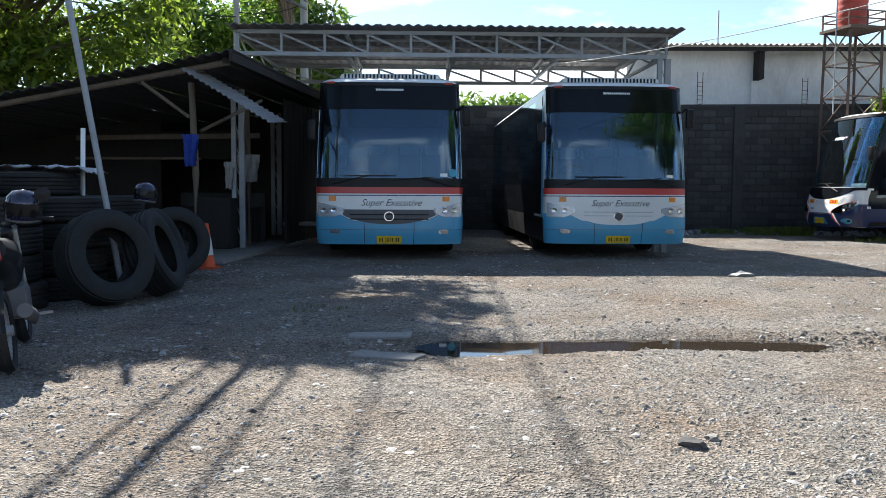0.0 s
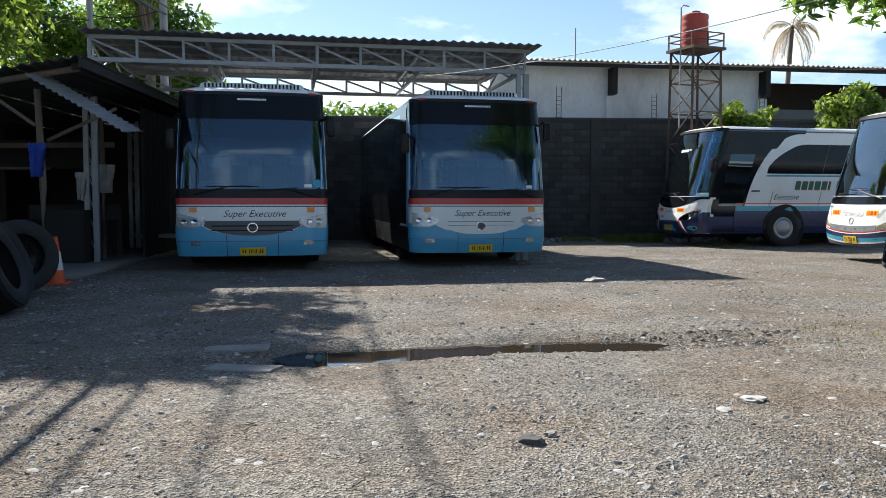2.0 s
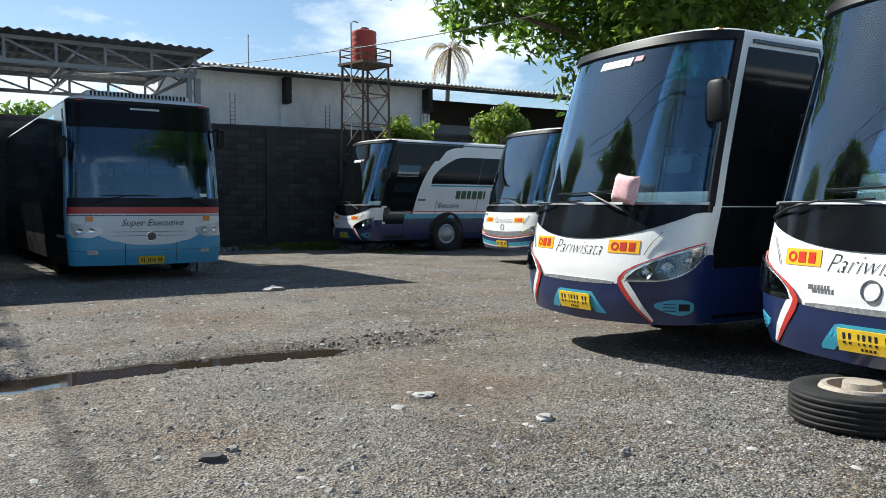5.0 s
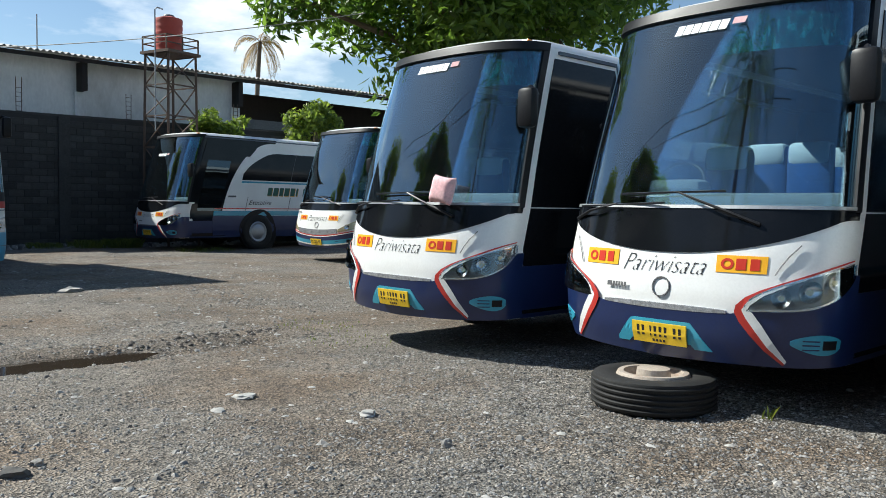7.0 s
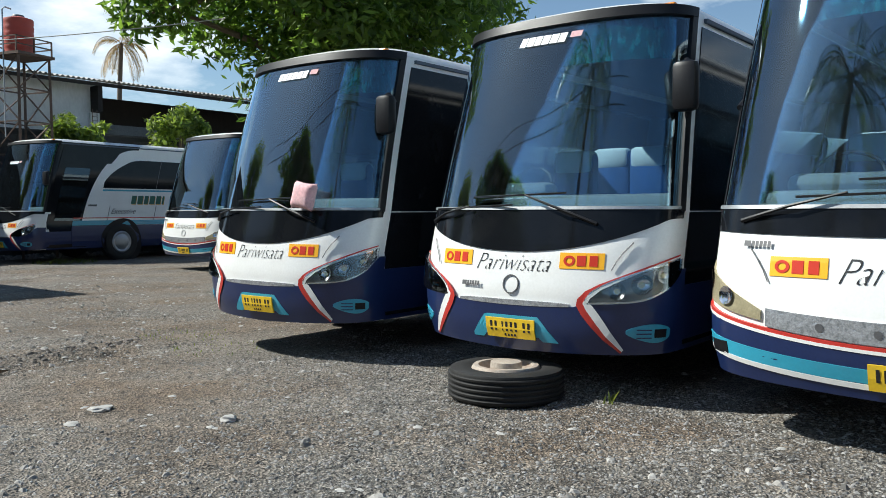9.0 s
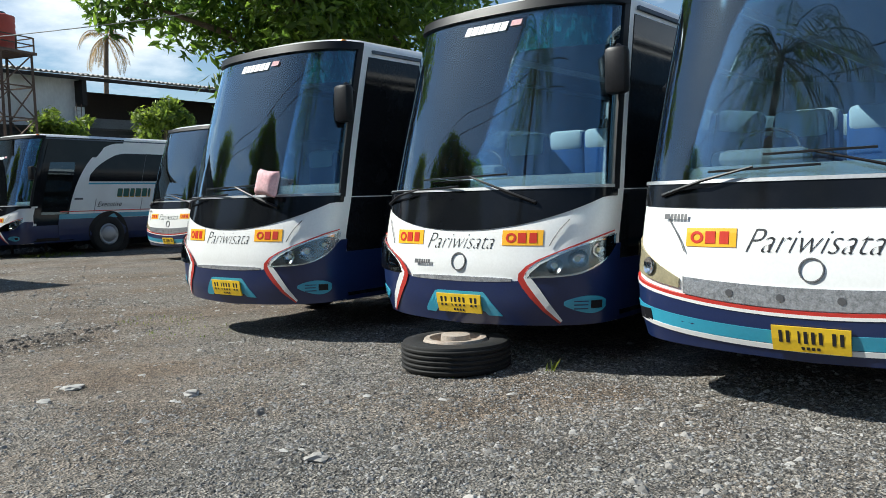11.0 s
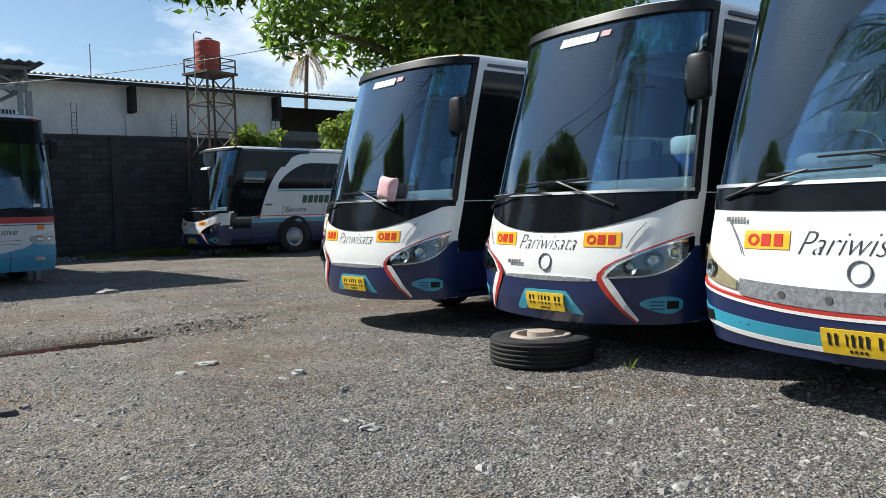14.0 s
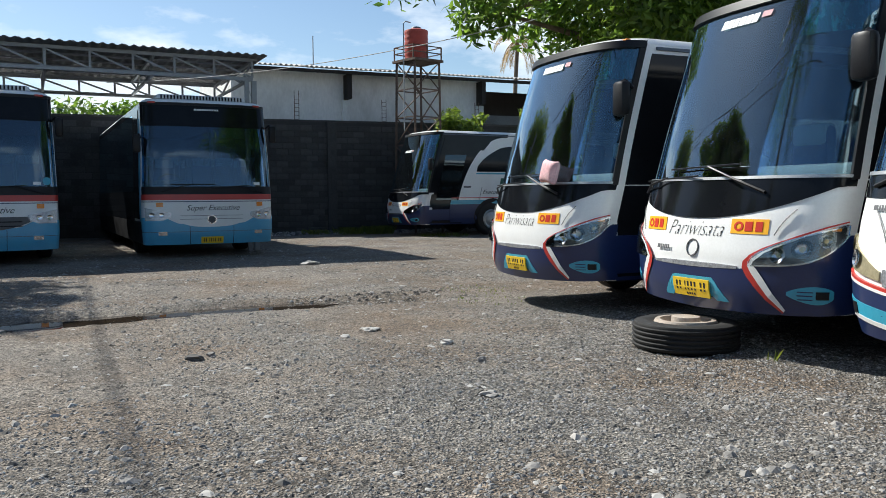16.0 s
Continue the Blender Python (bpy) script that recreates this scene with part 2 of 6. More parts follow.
HELMET = mat("dark_glossy_helmet", (0.02, 0.018, 0.04), 0.12, var=0.2, bump=0.0, coat=0.8)
STONEM = mat("crushed_stone", (0.235, 0.222, 0.205), 0.9, var=0.2, scale=12, fine=70, bump=0.3, random_tint=0.7)
STONED = mat("dark_crushed_stone", (0.20, 0.192, 0.182), 0.9, var=0.2, scale=12, fine=70, bump=0.3, random_tint=0.75)
SLABM = mat("pale_slab", (0.40, 0.385, 0.36), 0.9, var=0.2, scale=6, fine=50, bump=0.3)
SOIL = mat("dark_wet_soil", (0.06, 0.05, 0.042), 0.7, var=0.4, scale=6, fine=40, bump=0.5)


def leaf_mat(name, base, gloss=0.45, glow=1.7):
    m = bpy.data.materials.new(name)
    m.use_nodes = True
    n, l = m.node_tree.nodes, m.node_tree.links
    p = n["Principled BSDF"]
    geo = n.new("ShaderNodeNewGeometry")
    ramp = n.new("ShaderNodeValToRGB")
    e = ramp.color_ramp.elements
    e[0].color = (base[0] * 0.45, base[1] * 0.5, base[2] * 0.5, 1)
    e[1].color = (base[0] * 1.7, base[1] * 1.35, base[2] * 1.0, 1)
    l.new(geo.outputs["Random Per Island"], ramp.inputs[0])
    l.new(ramp.outputs[0], p.inputs["Base Color"])
    p.inputs["Roughness"].default_value = gloss
    tl = n.new("ShaderNodeBsdfTranslucent")
    hs = n.new("ShaderNodeHueSaturation"); hs.inputs["Hue"].default_value, hs.inputs["Saturation"].default_value, hs.inputs["Value"].default_value = 0.49, 1.0, glow
    l.new(ramp.outputs[0], hs.inputs["Color"]); l.new(hs.outputs[0], tl.inputs[0])
    mx = n.new("ShaderNodeMixShader"); mx.inputs[0].default_value = 0.5
    l.new(p.outputs[0], mx.inputs[1]); l.new(tl.outputs[0], mx.inputs[2]); l.new(mx.outputs[0], n["Material Output"].inputs[0])
    return m


LEAF = leaf_mat("broad_leaf_green", (0.068, 0.145, 0.024), 0.4, 2.4)
LEAFD = leaf_mat("dark_leaf_green", (0.062, 0.13, 0.024), 0.4, 3.0)
LEAFY = leaf_mat("yellow_green_leaf", (0.10, 0.17, 0.028), 0.45, 2.4)
PALML = leaf_mat("palm_leaf_green", (0.06, 0.10, 0.03))
PALMY = leaf_mat("dry_palm_leaf", (0.20, 0.16, 0.045))
GRASSM = leaf_mat("grass_green", (0.10, 0.15, 0.03))


# ---- mesh helpers ----
def mesh_of(bm, name, smooth=False):
    me = bpy.data.meshes.new(name)
    bm.normal_update()
    bm.to_mesh(me)
    bm.free()
    if smooth:
        me.shade_smooth()
        me.set_sharp_from_angle(angle=radians(38))
    return me


def thing(name, m, label, category, group="", kind=""):
    """An Empty at the base of a thing with parts."""
    ob = new(name)
    ob.empty_display_size = 0.2
    ob.matrix_basis = m
    return tagged(ob, label, category, group, kind)


def part(name, bm, material, parent, label="", smooth=False):
    ob = new(name, mesh_of(bm, name, smooth))
    ob.data.materials.append(material)
    ob.parent = parent
    if label:
        ob["label"] = label
    return ob


def solo(name, bm, material, m, label, category, group="", kind="", smooth=False):
    ob = new(name, mesh_of(bm, name, smooth))
    ob.data.materials.append(material)
    ob.matrix_basis = m
    return tagged(ob, label, category, group, kind)


def boxm(x0, x1, y0, y1, z0, z1, bevel=0.0, bm=None):
    bm = bm or bmesh.new()
    r = bmesh.ops.create_cube(bm, size=1)
    for v in r["verts"]:
        v.co = Vector(((x0 + x1) / 2 + v.co.x * (x1 - x0), (y0 + y1) / 2 + v.co.y * (y1 - y0), (z0 + z1) / 2 + v.co.z * (z1 - z0)))
    if bevel:
        es = {e for v in r["verts"] for e in v.link_edges}
        bmesh.ops.bevel(bm, geom=list(es), offset=bevel, segments=2, affect="EDGES", profile=0.5)
    return bm


def bar(a, b, r, sides=8, bm=None, r2=None, square=False):
    """A rod or square bar from a to b."""
    bm = bm or bmesh.new()
    a, b = Vector(a), Vector(b)
    q = (b - a).to_track_quat("Z", "Y").to_matrix()
    n = 4 if square else sides
    rings = []
    for c, rr in ((a, r), (b, r if r2 is None else r2)):
        rings.append([bm.verts.new(c + q @ Vector((math.cos(2 * math.pi * (i + 0.5) / n), math.sin(2 * math.pi * (i + 0.5) / n), 0)) * (rr * (1.414 if square else 1))) for i in range(n)])
    for i in range(n):
        bm.faces.new((rings[0][i], rings[0][(i + 1) % n], rings[1][(i + 1) % n], rings[1][i]))
    bm.faces.new(rings[0][::-1]); bm.faces.new(rings[1])
    return bm


def tube(points, radii, sides=8, bm=None):
    bm = bm or bmesh.new()
    pts = [Vector(p) for p in points]
    rings = []
    for i, p in enumerate(pts):
        d = (pts[min(i + 1, len(pts) - 1)] - pts[max(i - 1, 0)]).normalized()
        q = d.to_track_quat("Z", "Y").to_matrix()
        r = radii[i] if hasattr(radii, "__len__") else radii
        rings.append([bm.verts.new(p + q @ Vector((math.cos(2 * math.pi * k / sides), math.sin(2 * math.pi * k / sides), 0)) * r) for k in range(sides)])
    for i in range(len(rings) - 1):
        for k in range(sides):
            bm.faces.new((rings[i][k], rings[i][(k + 1) % sides], rings[i + 1][(k + 1) % sides], rings[i + 1][k]))
    bm.faces.new(rings[0][::-1]); bm.faces.new(rings[-1])
    return bm


def lathe(profile, n=40, bm=None, axis="z", closed=False):
    """Turn a profile of (radius, height) round an axis; closed joins the last point to the first."""
    bm = bm or bmesh.new()
    rings = []
    for i in range(n):
        c, s = math.cos(2 * math.pi * i / n), math.sin(2 * math.pi * i / n)
        rings.append([bm.verts.new({"z": (r * c, r * s, h), "x": (h, r * c, r * s), "y": (r * s, h, r * c)}[axis]) for r, h in profile])
    k = len(profile)
    for i in range(n):
        a, b = rings[i], rings[(i + 1) % n]
        for j in range(k if closed else k - 1):
            bm.faces.new((a[j], b[j], b[(j + 1) % k], a[(j + 1) % k]))
    bmesh.ops.recalc_face_normals(bm, faces=bm.faces)
    return bm


def text_mesh(words, size, shear=0.0, thin=0.0):
    """Flat outline mesh of words in the built-in font, centred; list of triangles as 2D points."""
    cu = bpy.data.curves.new("letters", "FONT")
    cu.body, cu.size, cu.shear, cu.align_x, cu.align_y = words, size, shear, "CENTER", "CENTER"
    cu.resolution_u, cu.offset = 3, -thin
    ob = bpy.data.objects.new("letters", cu)
    scene.collection.objects.link(ob)
    dg = bpy.context.evaluated_depsgraph_get()
    me = bpy.data.meshes.new_from_object(ob.evaluated_get(dg))
    bpy.data.objects.remove(ob)
    return me


# ---- buses ----
class Shell:
    """The outer skin of a bus: front towards -y, a counts metres along the skin from the middle of the front (+ towards +x)."""

    def __init__(self, W, L, H, D, n, rake, tuck):
        self.W, self.L, self.H, self.D = W, L, H, D
        self.rake, self.tuck = rake, tuck
        t = np.linspace(0, math.pi / 2, 400)
        x, y = W / 2 * np.sin(t) ** (2 / n), D * (1 - np.cos(t) ** (2 / n))
        s = np.concatenate([[0], np.cumsum(np.hypot(np.diff(x), np.diff(y)))])
        self.tab, self.A1 = (s, x, y), float(s[-1])

    def at(self, a, z):
        s, x, y = self.tab
        b = abs(a)
        if b <= self.A1:
            px, py = float(np.interp(b, s, x)), float(np.interp(b, s, y))
        else:
            px, py = self.W / 2, self.D + b - self.A1
        k = float(np.interp(z, *zip(*self.rake)))
        w = float(np.interp(z, *zip(*self.tuck)))
        return Vector(((px - w * px / (self.W / 2)) * (1 if a >= 0 else -1), py + k, z))

    def skin(self, a, z, off=0.0):
        p = self.at(a, z)
        if off:
            e = 0.01
            da, dz = self.at(a + e, z) - self.at(a - e, z), self.at(a, z + e) - self.at(a, z - e)
            p = p + da.cross(dz).normalized() * off
        return p

    def patch(self, a0, a1, lo, hi, off=0.0, depth=0.02, na=0, nz=4):
        """A sheet with thickness on the skin between the heights lo(a) and hi(a)."""
        f = [(c if callable(c) else (lambda v: (lambda a: v))(c)) for c in (lo, hi)]
        na = na or max(2, int(abs(a1 - a0) / 0.07))
        bm = bmesh.new()
        rows = []
        for o in (off, off - depth):
            rows.append([[bm.verts.new(self.skin(a, f[0](a) + (f[1](a) - f[0](a)) * j / nz, o)) for j in range(nz + 1)] for a in (a0 + (a1 - a0) * i / na for i in range(na + 1))])
        for o in (0, 1):
            for i in range(na):
                for j in range(nz):
                    q = (rows[o][i][j], rows[o][i + 1][j], rows[o][i + 1][j + 1], rows[o][i][j + 1])
                    bm.faces.new(q if o == 0 else q[::-1])
        ring = [(i, 0) for i in range(na + 1)] + [(na, j) for j in range(1, nz + 1)] + [(i, nz) for i in range(na - 1, -1, -1)] + [(0, j) for j in range(nz - 1, 0, -1)]
        for k in range(len(ring)):
            (i, j), (p, q) = ring[k], ring[(k + 1) % len(ring)]
            bm.faces.new((rows[0][p][q], rows[0][i][j], rows[1][i][j], rows[1][p][q]))
        return bm

    def letters(self, words, a, z, size, off=0.003, shear=0.0, wide=1.0, thin=0.0):
        bm = bmesh.new()
        me = text_mesh(words, size, shear, thin)
        bm.from_mesh(me)
        for v in bm.verts:
            v.co = self.skin(a + v.co.x * wide, z + v.co.y, off)
        return bm

    def bars(self, a, z, widths, height, gap, off=0.012, slant=0.0):
        """A row of plain bars standing for a mark, one mesh each."""
        out = []
        x = a - (sum(widths) + gap * (len(widths) - 1)) / 2
        for w in widths:
            bm = bmesh.new()
            c = [(x, z - height / 2), (x + w, z - height / 2), (x + w + slant, z + height / 2), (x + slant, z + height / 2)]
            bm.faces.new([bm.verts.new(self.skin(p, q, off)) for p, q in c])
            x += w + gap
            out.append(bm)
        return out

    def dish(self, a, z, r, rim, deep, n=22):
        """A lamp bowl: a ring at the rim that curves in to the middle."""
        bm = bmesh.new()
        rings = []
        for k, d in ((1.0, 0.0), (0.92, 0.15), (0.75, 0.5), (0.5, 0.8), (0.22, 1.0)):
            rings.append([bm.verts.new(self.skin(a + math.cos(2 * math.pi * i / n) * r * k, z + math.sin(2 * math.pi * i / n) * r * k, rim + (deep - rim) * d)) for i in range(n)])
        for p, q in zip(rings, rings[1:]):
            for i in range(n):
                bm.faces.new((p[i], p[(i + 1) % n], q[(i + 1) % n], q[i]))
        bm.faces.new(rings[-1])
        return bm

    def disc(self, a, z, r, off=0.012, n=24, hole=0.0, ry=None):
        bm = bmesh.new()
        ry = ry or r
        ring = lambda k, o: [bm.verts.new(self.skin(a + math.cos(2 * math.pi * i / n) * r * k, z + math.sin(2 * math.pi * i / n) * ry * k, o)) for i in range(n)]
        A, B = ring(1, off), ring(1, off - 0.02)
        for i in range(n):
            bm.faces.new((A[(i + 1) % n], A[i], B[i], B[(i + 1) % n]))
        if hole:
            C = ring(hole, off)
            for i in range(n):
                bm.faces.new((A[i], A[(i + 1) % n], C[(i + 1) % n], C[i]))
        else:
            bm.faces.new(A)
        return bm


def marks(name, bms, material, parent, label=""):
    for b in bms:
        part(name, b, material, parent, label)


def wheel(parent, x, y, r=0.43, w=0.24, side=1):
    """A road wheel under a bus: tyre > rim."""
    prof = [(r * 0.58, -w / 2), (r * 0.9, -w / 2), (r * 0.98, -w / 2 * 0.8), (r, 0), (r * 0.98, w / 2 * 0.8), (r * 0.9, w / 2), (r * 0.58, w / 2), (r * 0.55, 0)]
    ty = part("wheel", lathe(prof, 36, axis="x", closed=True), RUBBER, parent, "dusty black tyre", True)
    ty.matrix_basis = pose(x, y, r)
    o = side * w / 2
    rim = lathe([(r * 0.6, o * 0.9), (r * 0.52, o * 0.7), (r * 0.45, o * 0.35), (r * 0.3, o * 0.4), (r * 0.22, o * 0.9), (0.001, o * 0.9)], 32, axis="x")
    for i in range(8):
        c = 2 * math.pi * i / 8
        bar((o * 0.38, math.cos(c) * r * 0.38, math.sin(c) * r * 0.38), (o * 0.6, math.cos(c) * r * 0.38, math.sin(c) * r * 0.38), 0.018, 6, rim)
    part("rim", rim, STEEL, ty, "grey steel rim with wheel nuts", True)


def seat(parent, x, y, z, headcloth=True):
    s = part("seat", boxm(x - 0.22, x + 0.22, y - 0.22, y + 0.24, z + 0.3, z + 0.45, 0.05), SEATB, parent, "blue fabric passenger seat", True)
    part("backrest", boxm(x - 0.22, x + 0.22, y + 0.18, y + 0.32, z + 0.42, z + 1.12, 0.06), SEATB, s, "", True)
    if headcloth:
        part("headrest_cover", boxm(x - 0.2, x + 0.2, y + 0.165, y + 0.335, z + 0.92, z + 1.135, 0.05), SEATW, s, "white headrest cloth", True)


def wiper(B, parent, a0, z0, a1, z1, blade_a, blade_z, lift=0.05):
    bm = tube([B.skin(a0, z0, 0.02), B.skin((a0 + a1) / 2, (z0 + z1) / 2, lift + 0.01), B.skin(a1, z1, lift)], [0.014, 0.010, 0.007], 6)
    w = part("wiper_arm", bm, BLACKP, parent, "black wiper arm", True)
    part("wiper_blade", tube([B.skin(blade_a[0], blade_z[0], 0.045), (B.skin(blade_a[0], blade_z[0], 0.045) + B.skin(blade_a[1], blade_z[1], 0.045)) / 2 + Vector((0, -0.012, 0)), B.skin(blade_a[1], blade_z[1], 0.045)], 0.008, 5), BLACKP, w)


def hull(B, bus, z0, zb, zt, ws, lower, upper, roofm, glassm, side_glass=True, pillar=0.2, floor_z=0.75, rail=None):
    """Body panels, roof, windscreen, side glass and inside of a bus. ws: windscreen's half width along the skin."""
    AE = B.A1 + B.L - B.D
    part("lower_body", B.patch(-B.A1 - 0.1, B.A1 + 0.1, z0, zb, 0, 0.03, na=64, nz=14), lower, bus, "", True)
    for s in (-1, 1):
        part("lower_side", B.patch(*sorted((s * (B.A1 + 0.1), s * AE)), z0, zb, 0, 0.03, na=16, nz=3), lower, bus)
    for s in (-1, 1):
        part("corner_pillar", B.patch(*sorted((s * ws, s * (B.A1 + pillar))), zb, zt, 0, 0.05, nz=10), upper, bus, "", True)
        if side_glass:
            n = 5
            w = (AE - B.A1 - pillar - 0.3) / n
            part("side_body", B.patch(*sorted((s * (B.A1 + pillar), s * AE)), zb, zb + 0.02, 0, 0.03, na=20), upper, bus)
            for i in range(n):
                a0 = B.A1 + pillar + i * w
                part("side_window", B.patch(*sorted((s * a0, s * (a0 + w - 0.012))), zb + 0.02, zt - 0.12, -0.004, 0.012, na=6), TINT, bus, "dark tinted side window", True).visible_shadow = False
        part("cant_rail", B.patch(*sorted((s * (B.A1 + pillar), s * AE)), zt - 0.12, zt, 0, 0.03, na=20), rail or upper, bus, "", True)
    part("header_panel", B.patch(-ws, ws, zt - 0.02, zt + 0.0, 0, 0.03, nz=2), BLACKP, bus)
    # roof: shrinking rings from the top of the skin
    bm = bmesh.new()
    cols = np.concatenate([np.linspace(-AE, -B.A1, 6)[:-1], np.linspace(-B.A1, B.A1, 41), np.linspace(B.A1, AE, 6)[1:]])
    rings = []
    H = B.H
    for k, f in ((0.0, 0.0), (0.045, 0.5), (0.12, 0.8), (0.3, 0.95), (0.62, 1.0)):
        ring = []
        for a in cols:
            p = B.at(float(a), zt)
            cy = max(p.y, min(p.y + (0.9 if abs(a) < B.A1 else 0), B.L - 0.5))
            q = Vector((p.x * (1 - k), p.y + (cy - p.y) * k * 1.2, zt + (H - zt) * f))
            ring.append(bm.verts.new(q))
        rings.append(ring)
    for r0, r1 in zip(rings, rings[1:]):
        for i in range(len(cols) - 1):
            bm.faces.new((r0[i], r0[i + 1], r1[i + 1], r1[i]))
    m = len(cols)
    last = rings[-1]
    for i in range(m // 2):
        if i + 1 < m - 2 - i:
            bm.faces.new((last[i], last[i + 1], last[m - 2 - i], last[m - 1 - i]))
    bmesh.ops.recalc_face_normals(bm, faces=bm.faces)
    part("roof", bm, roofm, bus, "", True)
    hw = B.W / 2
    part("rear_body", boxm(-hw, hw, B.L - 0.02, B.L + 0.12, z0, zt, 0.06), upper, bus)
    # inside
    part("cabin_floor", boxm(-hw + 0.04, hw - 0.04, B.D + 0.1, B.L - 0.03, floor_z - 0.35, floor_z, 0), LINER, bus)
    part("cabin_lining", boxm(-hw + 0.06, hw - 0.06, B.D + 0.6, B.L - 0.05, zt - 0.06, zt - 0.03, 0), LINER, bus)
    part("windscreen", B.patch(-ws, ws, zb, zt - 0.02, -0.006, 0.012, nz=14), glassm, bus, "large one-piece windscreen with sky and trees mirrored", True).visible_shadow = False
    d0 = float(np.interp(zb, *zip(*B.rake)))
    dash = boxm(-hw + 0.1, hw - 0.1, d0 + 0.55, d0 + 0.95, floor_z, zb + 0.13, 0.06)
    boxm(-hw + 0.2, hw - 0.2, d0 + 0.28, d0 + 0.62, zb - 0.2, zb + 0.05, 0.05, dash)
    boxm(-hw * 0.5 - 0.32, -hw * 0.5 + 0.32, d0 + 0.7, d0 + 0.92, zb + 0.10, zb + 0.24, 0.06, dash)
    part("dashboard", dash, DASH, bus, "grey vinyl dashboard", True)
    sw = tube([(-hw * 0.5 + 0.22 * math.cos(t), d0 + 0.95 + 0.05 * math.sin(t), zb + 0.22 + 0.16 * math.sin(t)) for t in np.linspace(0, 2 * math.pi, 25)], 0.014, 6)
    bar((-hw * 0.5 - 0.2, d0 + 0.95, zb + 0.22), (-hw * 0.5 + 0.2, d0 + 0.95, zb + 0.22), 0.012, 6, sw)
    part("steering_wheel", sw, BLACKP, bus, "", True)
    seat(bus, -hw * 0.5, d0 + 1.5, floor_z, True)
    for r in range(3):
        for x in (-0.78, -0.32, 0.32, 0.78):
            seat(bus, x * hw / 1.15, d0 + 2.6 + r * 0.85, floor_z + 0.1)


def mirror(parent, B, side, z, drop=0.38, out=0.1, fwd=0.14, reach=0.085):
    """Rear-view mirror on an arm from the corner pillar."""
    p = B.skin(side * (B.A1 - 0.12), z, 0.02)
    q = p + Vector((side * out, -fwd, 0.03))
    arm = part("mirror_arm", tube([p, p + Vector((side * out * 0.5, -fwd * 0.7, 0.06)), q], 0.022, 8), BLACKP, parent, "black mirror arm", True)
    part("mirror_head", boxm(q.x - reach, q.x + reach, q.y - 0.06, q.y + 0.06, q.z - drop, q.z + 0.02, 0.045), BLACKP, arm, "black rear-view mirror housing", True)


def tour_bus(m, label, style, W=2.13, H=2.88):
    """White and navy tour bus with a sweeping front. style: lamps, board, wipers, cushion."""
    bus = thing("bus", m, label, "bus", "parked tour buses")
    zb, zt = 1.33, H - 0.10
    B = Shell(W, style.get("length", 8.6), H, 0.5, 2.5, [(0.25, 0.10), (0.5, 0.02), (0.75, 0.0), (1.05, 0.05), (1.33, 0.13), (1.7, 0.225), (2.0, 0.31), (2.4, 0.43), (2.8, 0.555), (3.2, 0.70)], [(0.25, 0.05), (0.6, 0.0), (1.33, 0.0), (2.8, 0.09)])
    if style.get("round"):
        B = Shell(W, 9.0, H, 0.50, 3.1, [(0.25, 0.10), (0.5, 0.02), (0.75, 0.0), (1.05, 0.05), (1.33, 0.13), (1.7, 0.225), (2.0, 0.31), (2.4, 0.435), (2.8, 0.57), (3.2, 0.73)], [(0.25, 0.05), (0.6, 0.0), (1.33, 0.0), (2.8, 0.09)])
    ws = B.A1 - 0.09
    hull(B, bus, 0.36, zb, zt, ws, WHITE, BLACKG if style.get("coach") else WHITE, WHITE, SCREEN, pillar=0.03)
    AE = B.A1 + B.L - B.D
    e = ws + 0.02
    # windscreen rubber and roof lip
    part("windscreen_seal", B.patch(-e, e, zt - 0.045, zt + 0.028, 0.020, 0.06, nz=3), BLACKP, bus, "thick black roof lip over the windscreen", True)
    part("sun_band", B.patch(-ws + 0.04, ws - 0.04, zt - 0.36, zt - 0.05, -0.022, 0.004, nz=3), TEALF, bus, "teal sun band on the glass", True)
    for s in (-1, 1):
        part("windscreen_seal", B.patch(*sorted((s * (ws - 0.035), s * (ws + 0.03))), zb, zt, 0.012, 0.03, nz=10), BLACKP, bus, "", True)
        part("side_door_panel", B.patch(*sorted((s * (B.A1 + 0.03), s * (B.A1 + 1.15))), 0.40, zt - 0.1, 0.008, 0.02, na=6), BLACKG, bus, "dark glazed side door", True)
        part("side_skirt", B.patch(*sorted((s * (B.A1 + 0.02), s * AE)), 0.36, 0.82, 0.005, 0.02, na=30), NAVY, bus, "navy lower side panel", True)
        part("side_stripe", B.patch(*sorted((s * (B.A1 + 1.16), s * AE)), 0.84, 0.90, 0.005, 0.02, na=24), TEAL, bus, "teal side stripe")
        part("roof_lamp", boxm(-0.05, 0.05, -0.03, 0.03, 0, 0.035, 0.012), ORANGE, bus, "small orange roof lamp").matrix_basis = Matrix.Translation(B.skin(s * (B.A1 - 0.32), zt + 0.03, -0.06) + Vector((0, 0.02, 0.01)))
        mirror(bus, B, s, 2.32 if s > 0 else 2.0, 0.33 if s > 0 else 0.3, 0.03 if s > 0 else -0.02, 0.16 if s > 0 else -0.12, 0.09 if s > 0 else 0.06)
    # cowl under the windscreen
    if style.get("round"):
        cowl = lambda a: 1.21 - 0.02 * (1 - (a / 1.2) ** 2)
    else:
        cowl = lambda a: 1.045 + 0.235 * min(1, abs(a) / 1.12) ** 2.2
    part("cowl_panel", B.patch(-e, e, cowl, zb + 0.02, 0.008, 0.03, nz=4), BLACKG, bus, "black panel below the windscreen", True)
    part("windscreen_base_trim", B.patch(-ws + 0.03, ws - 0.03, zb + 0.012, zb + 0.034, 0.016, 0.03, nz=1), STEEL, bus, "thin grey metal strip under the windscreen", True)
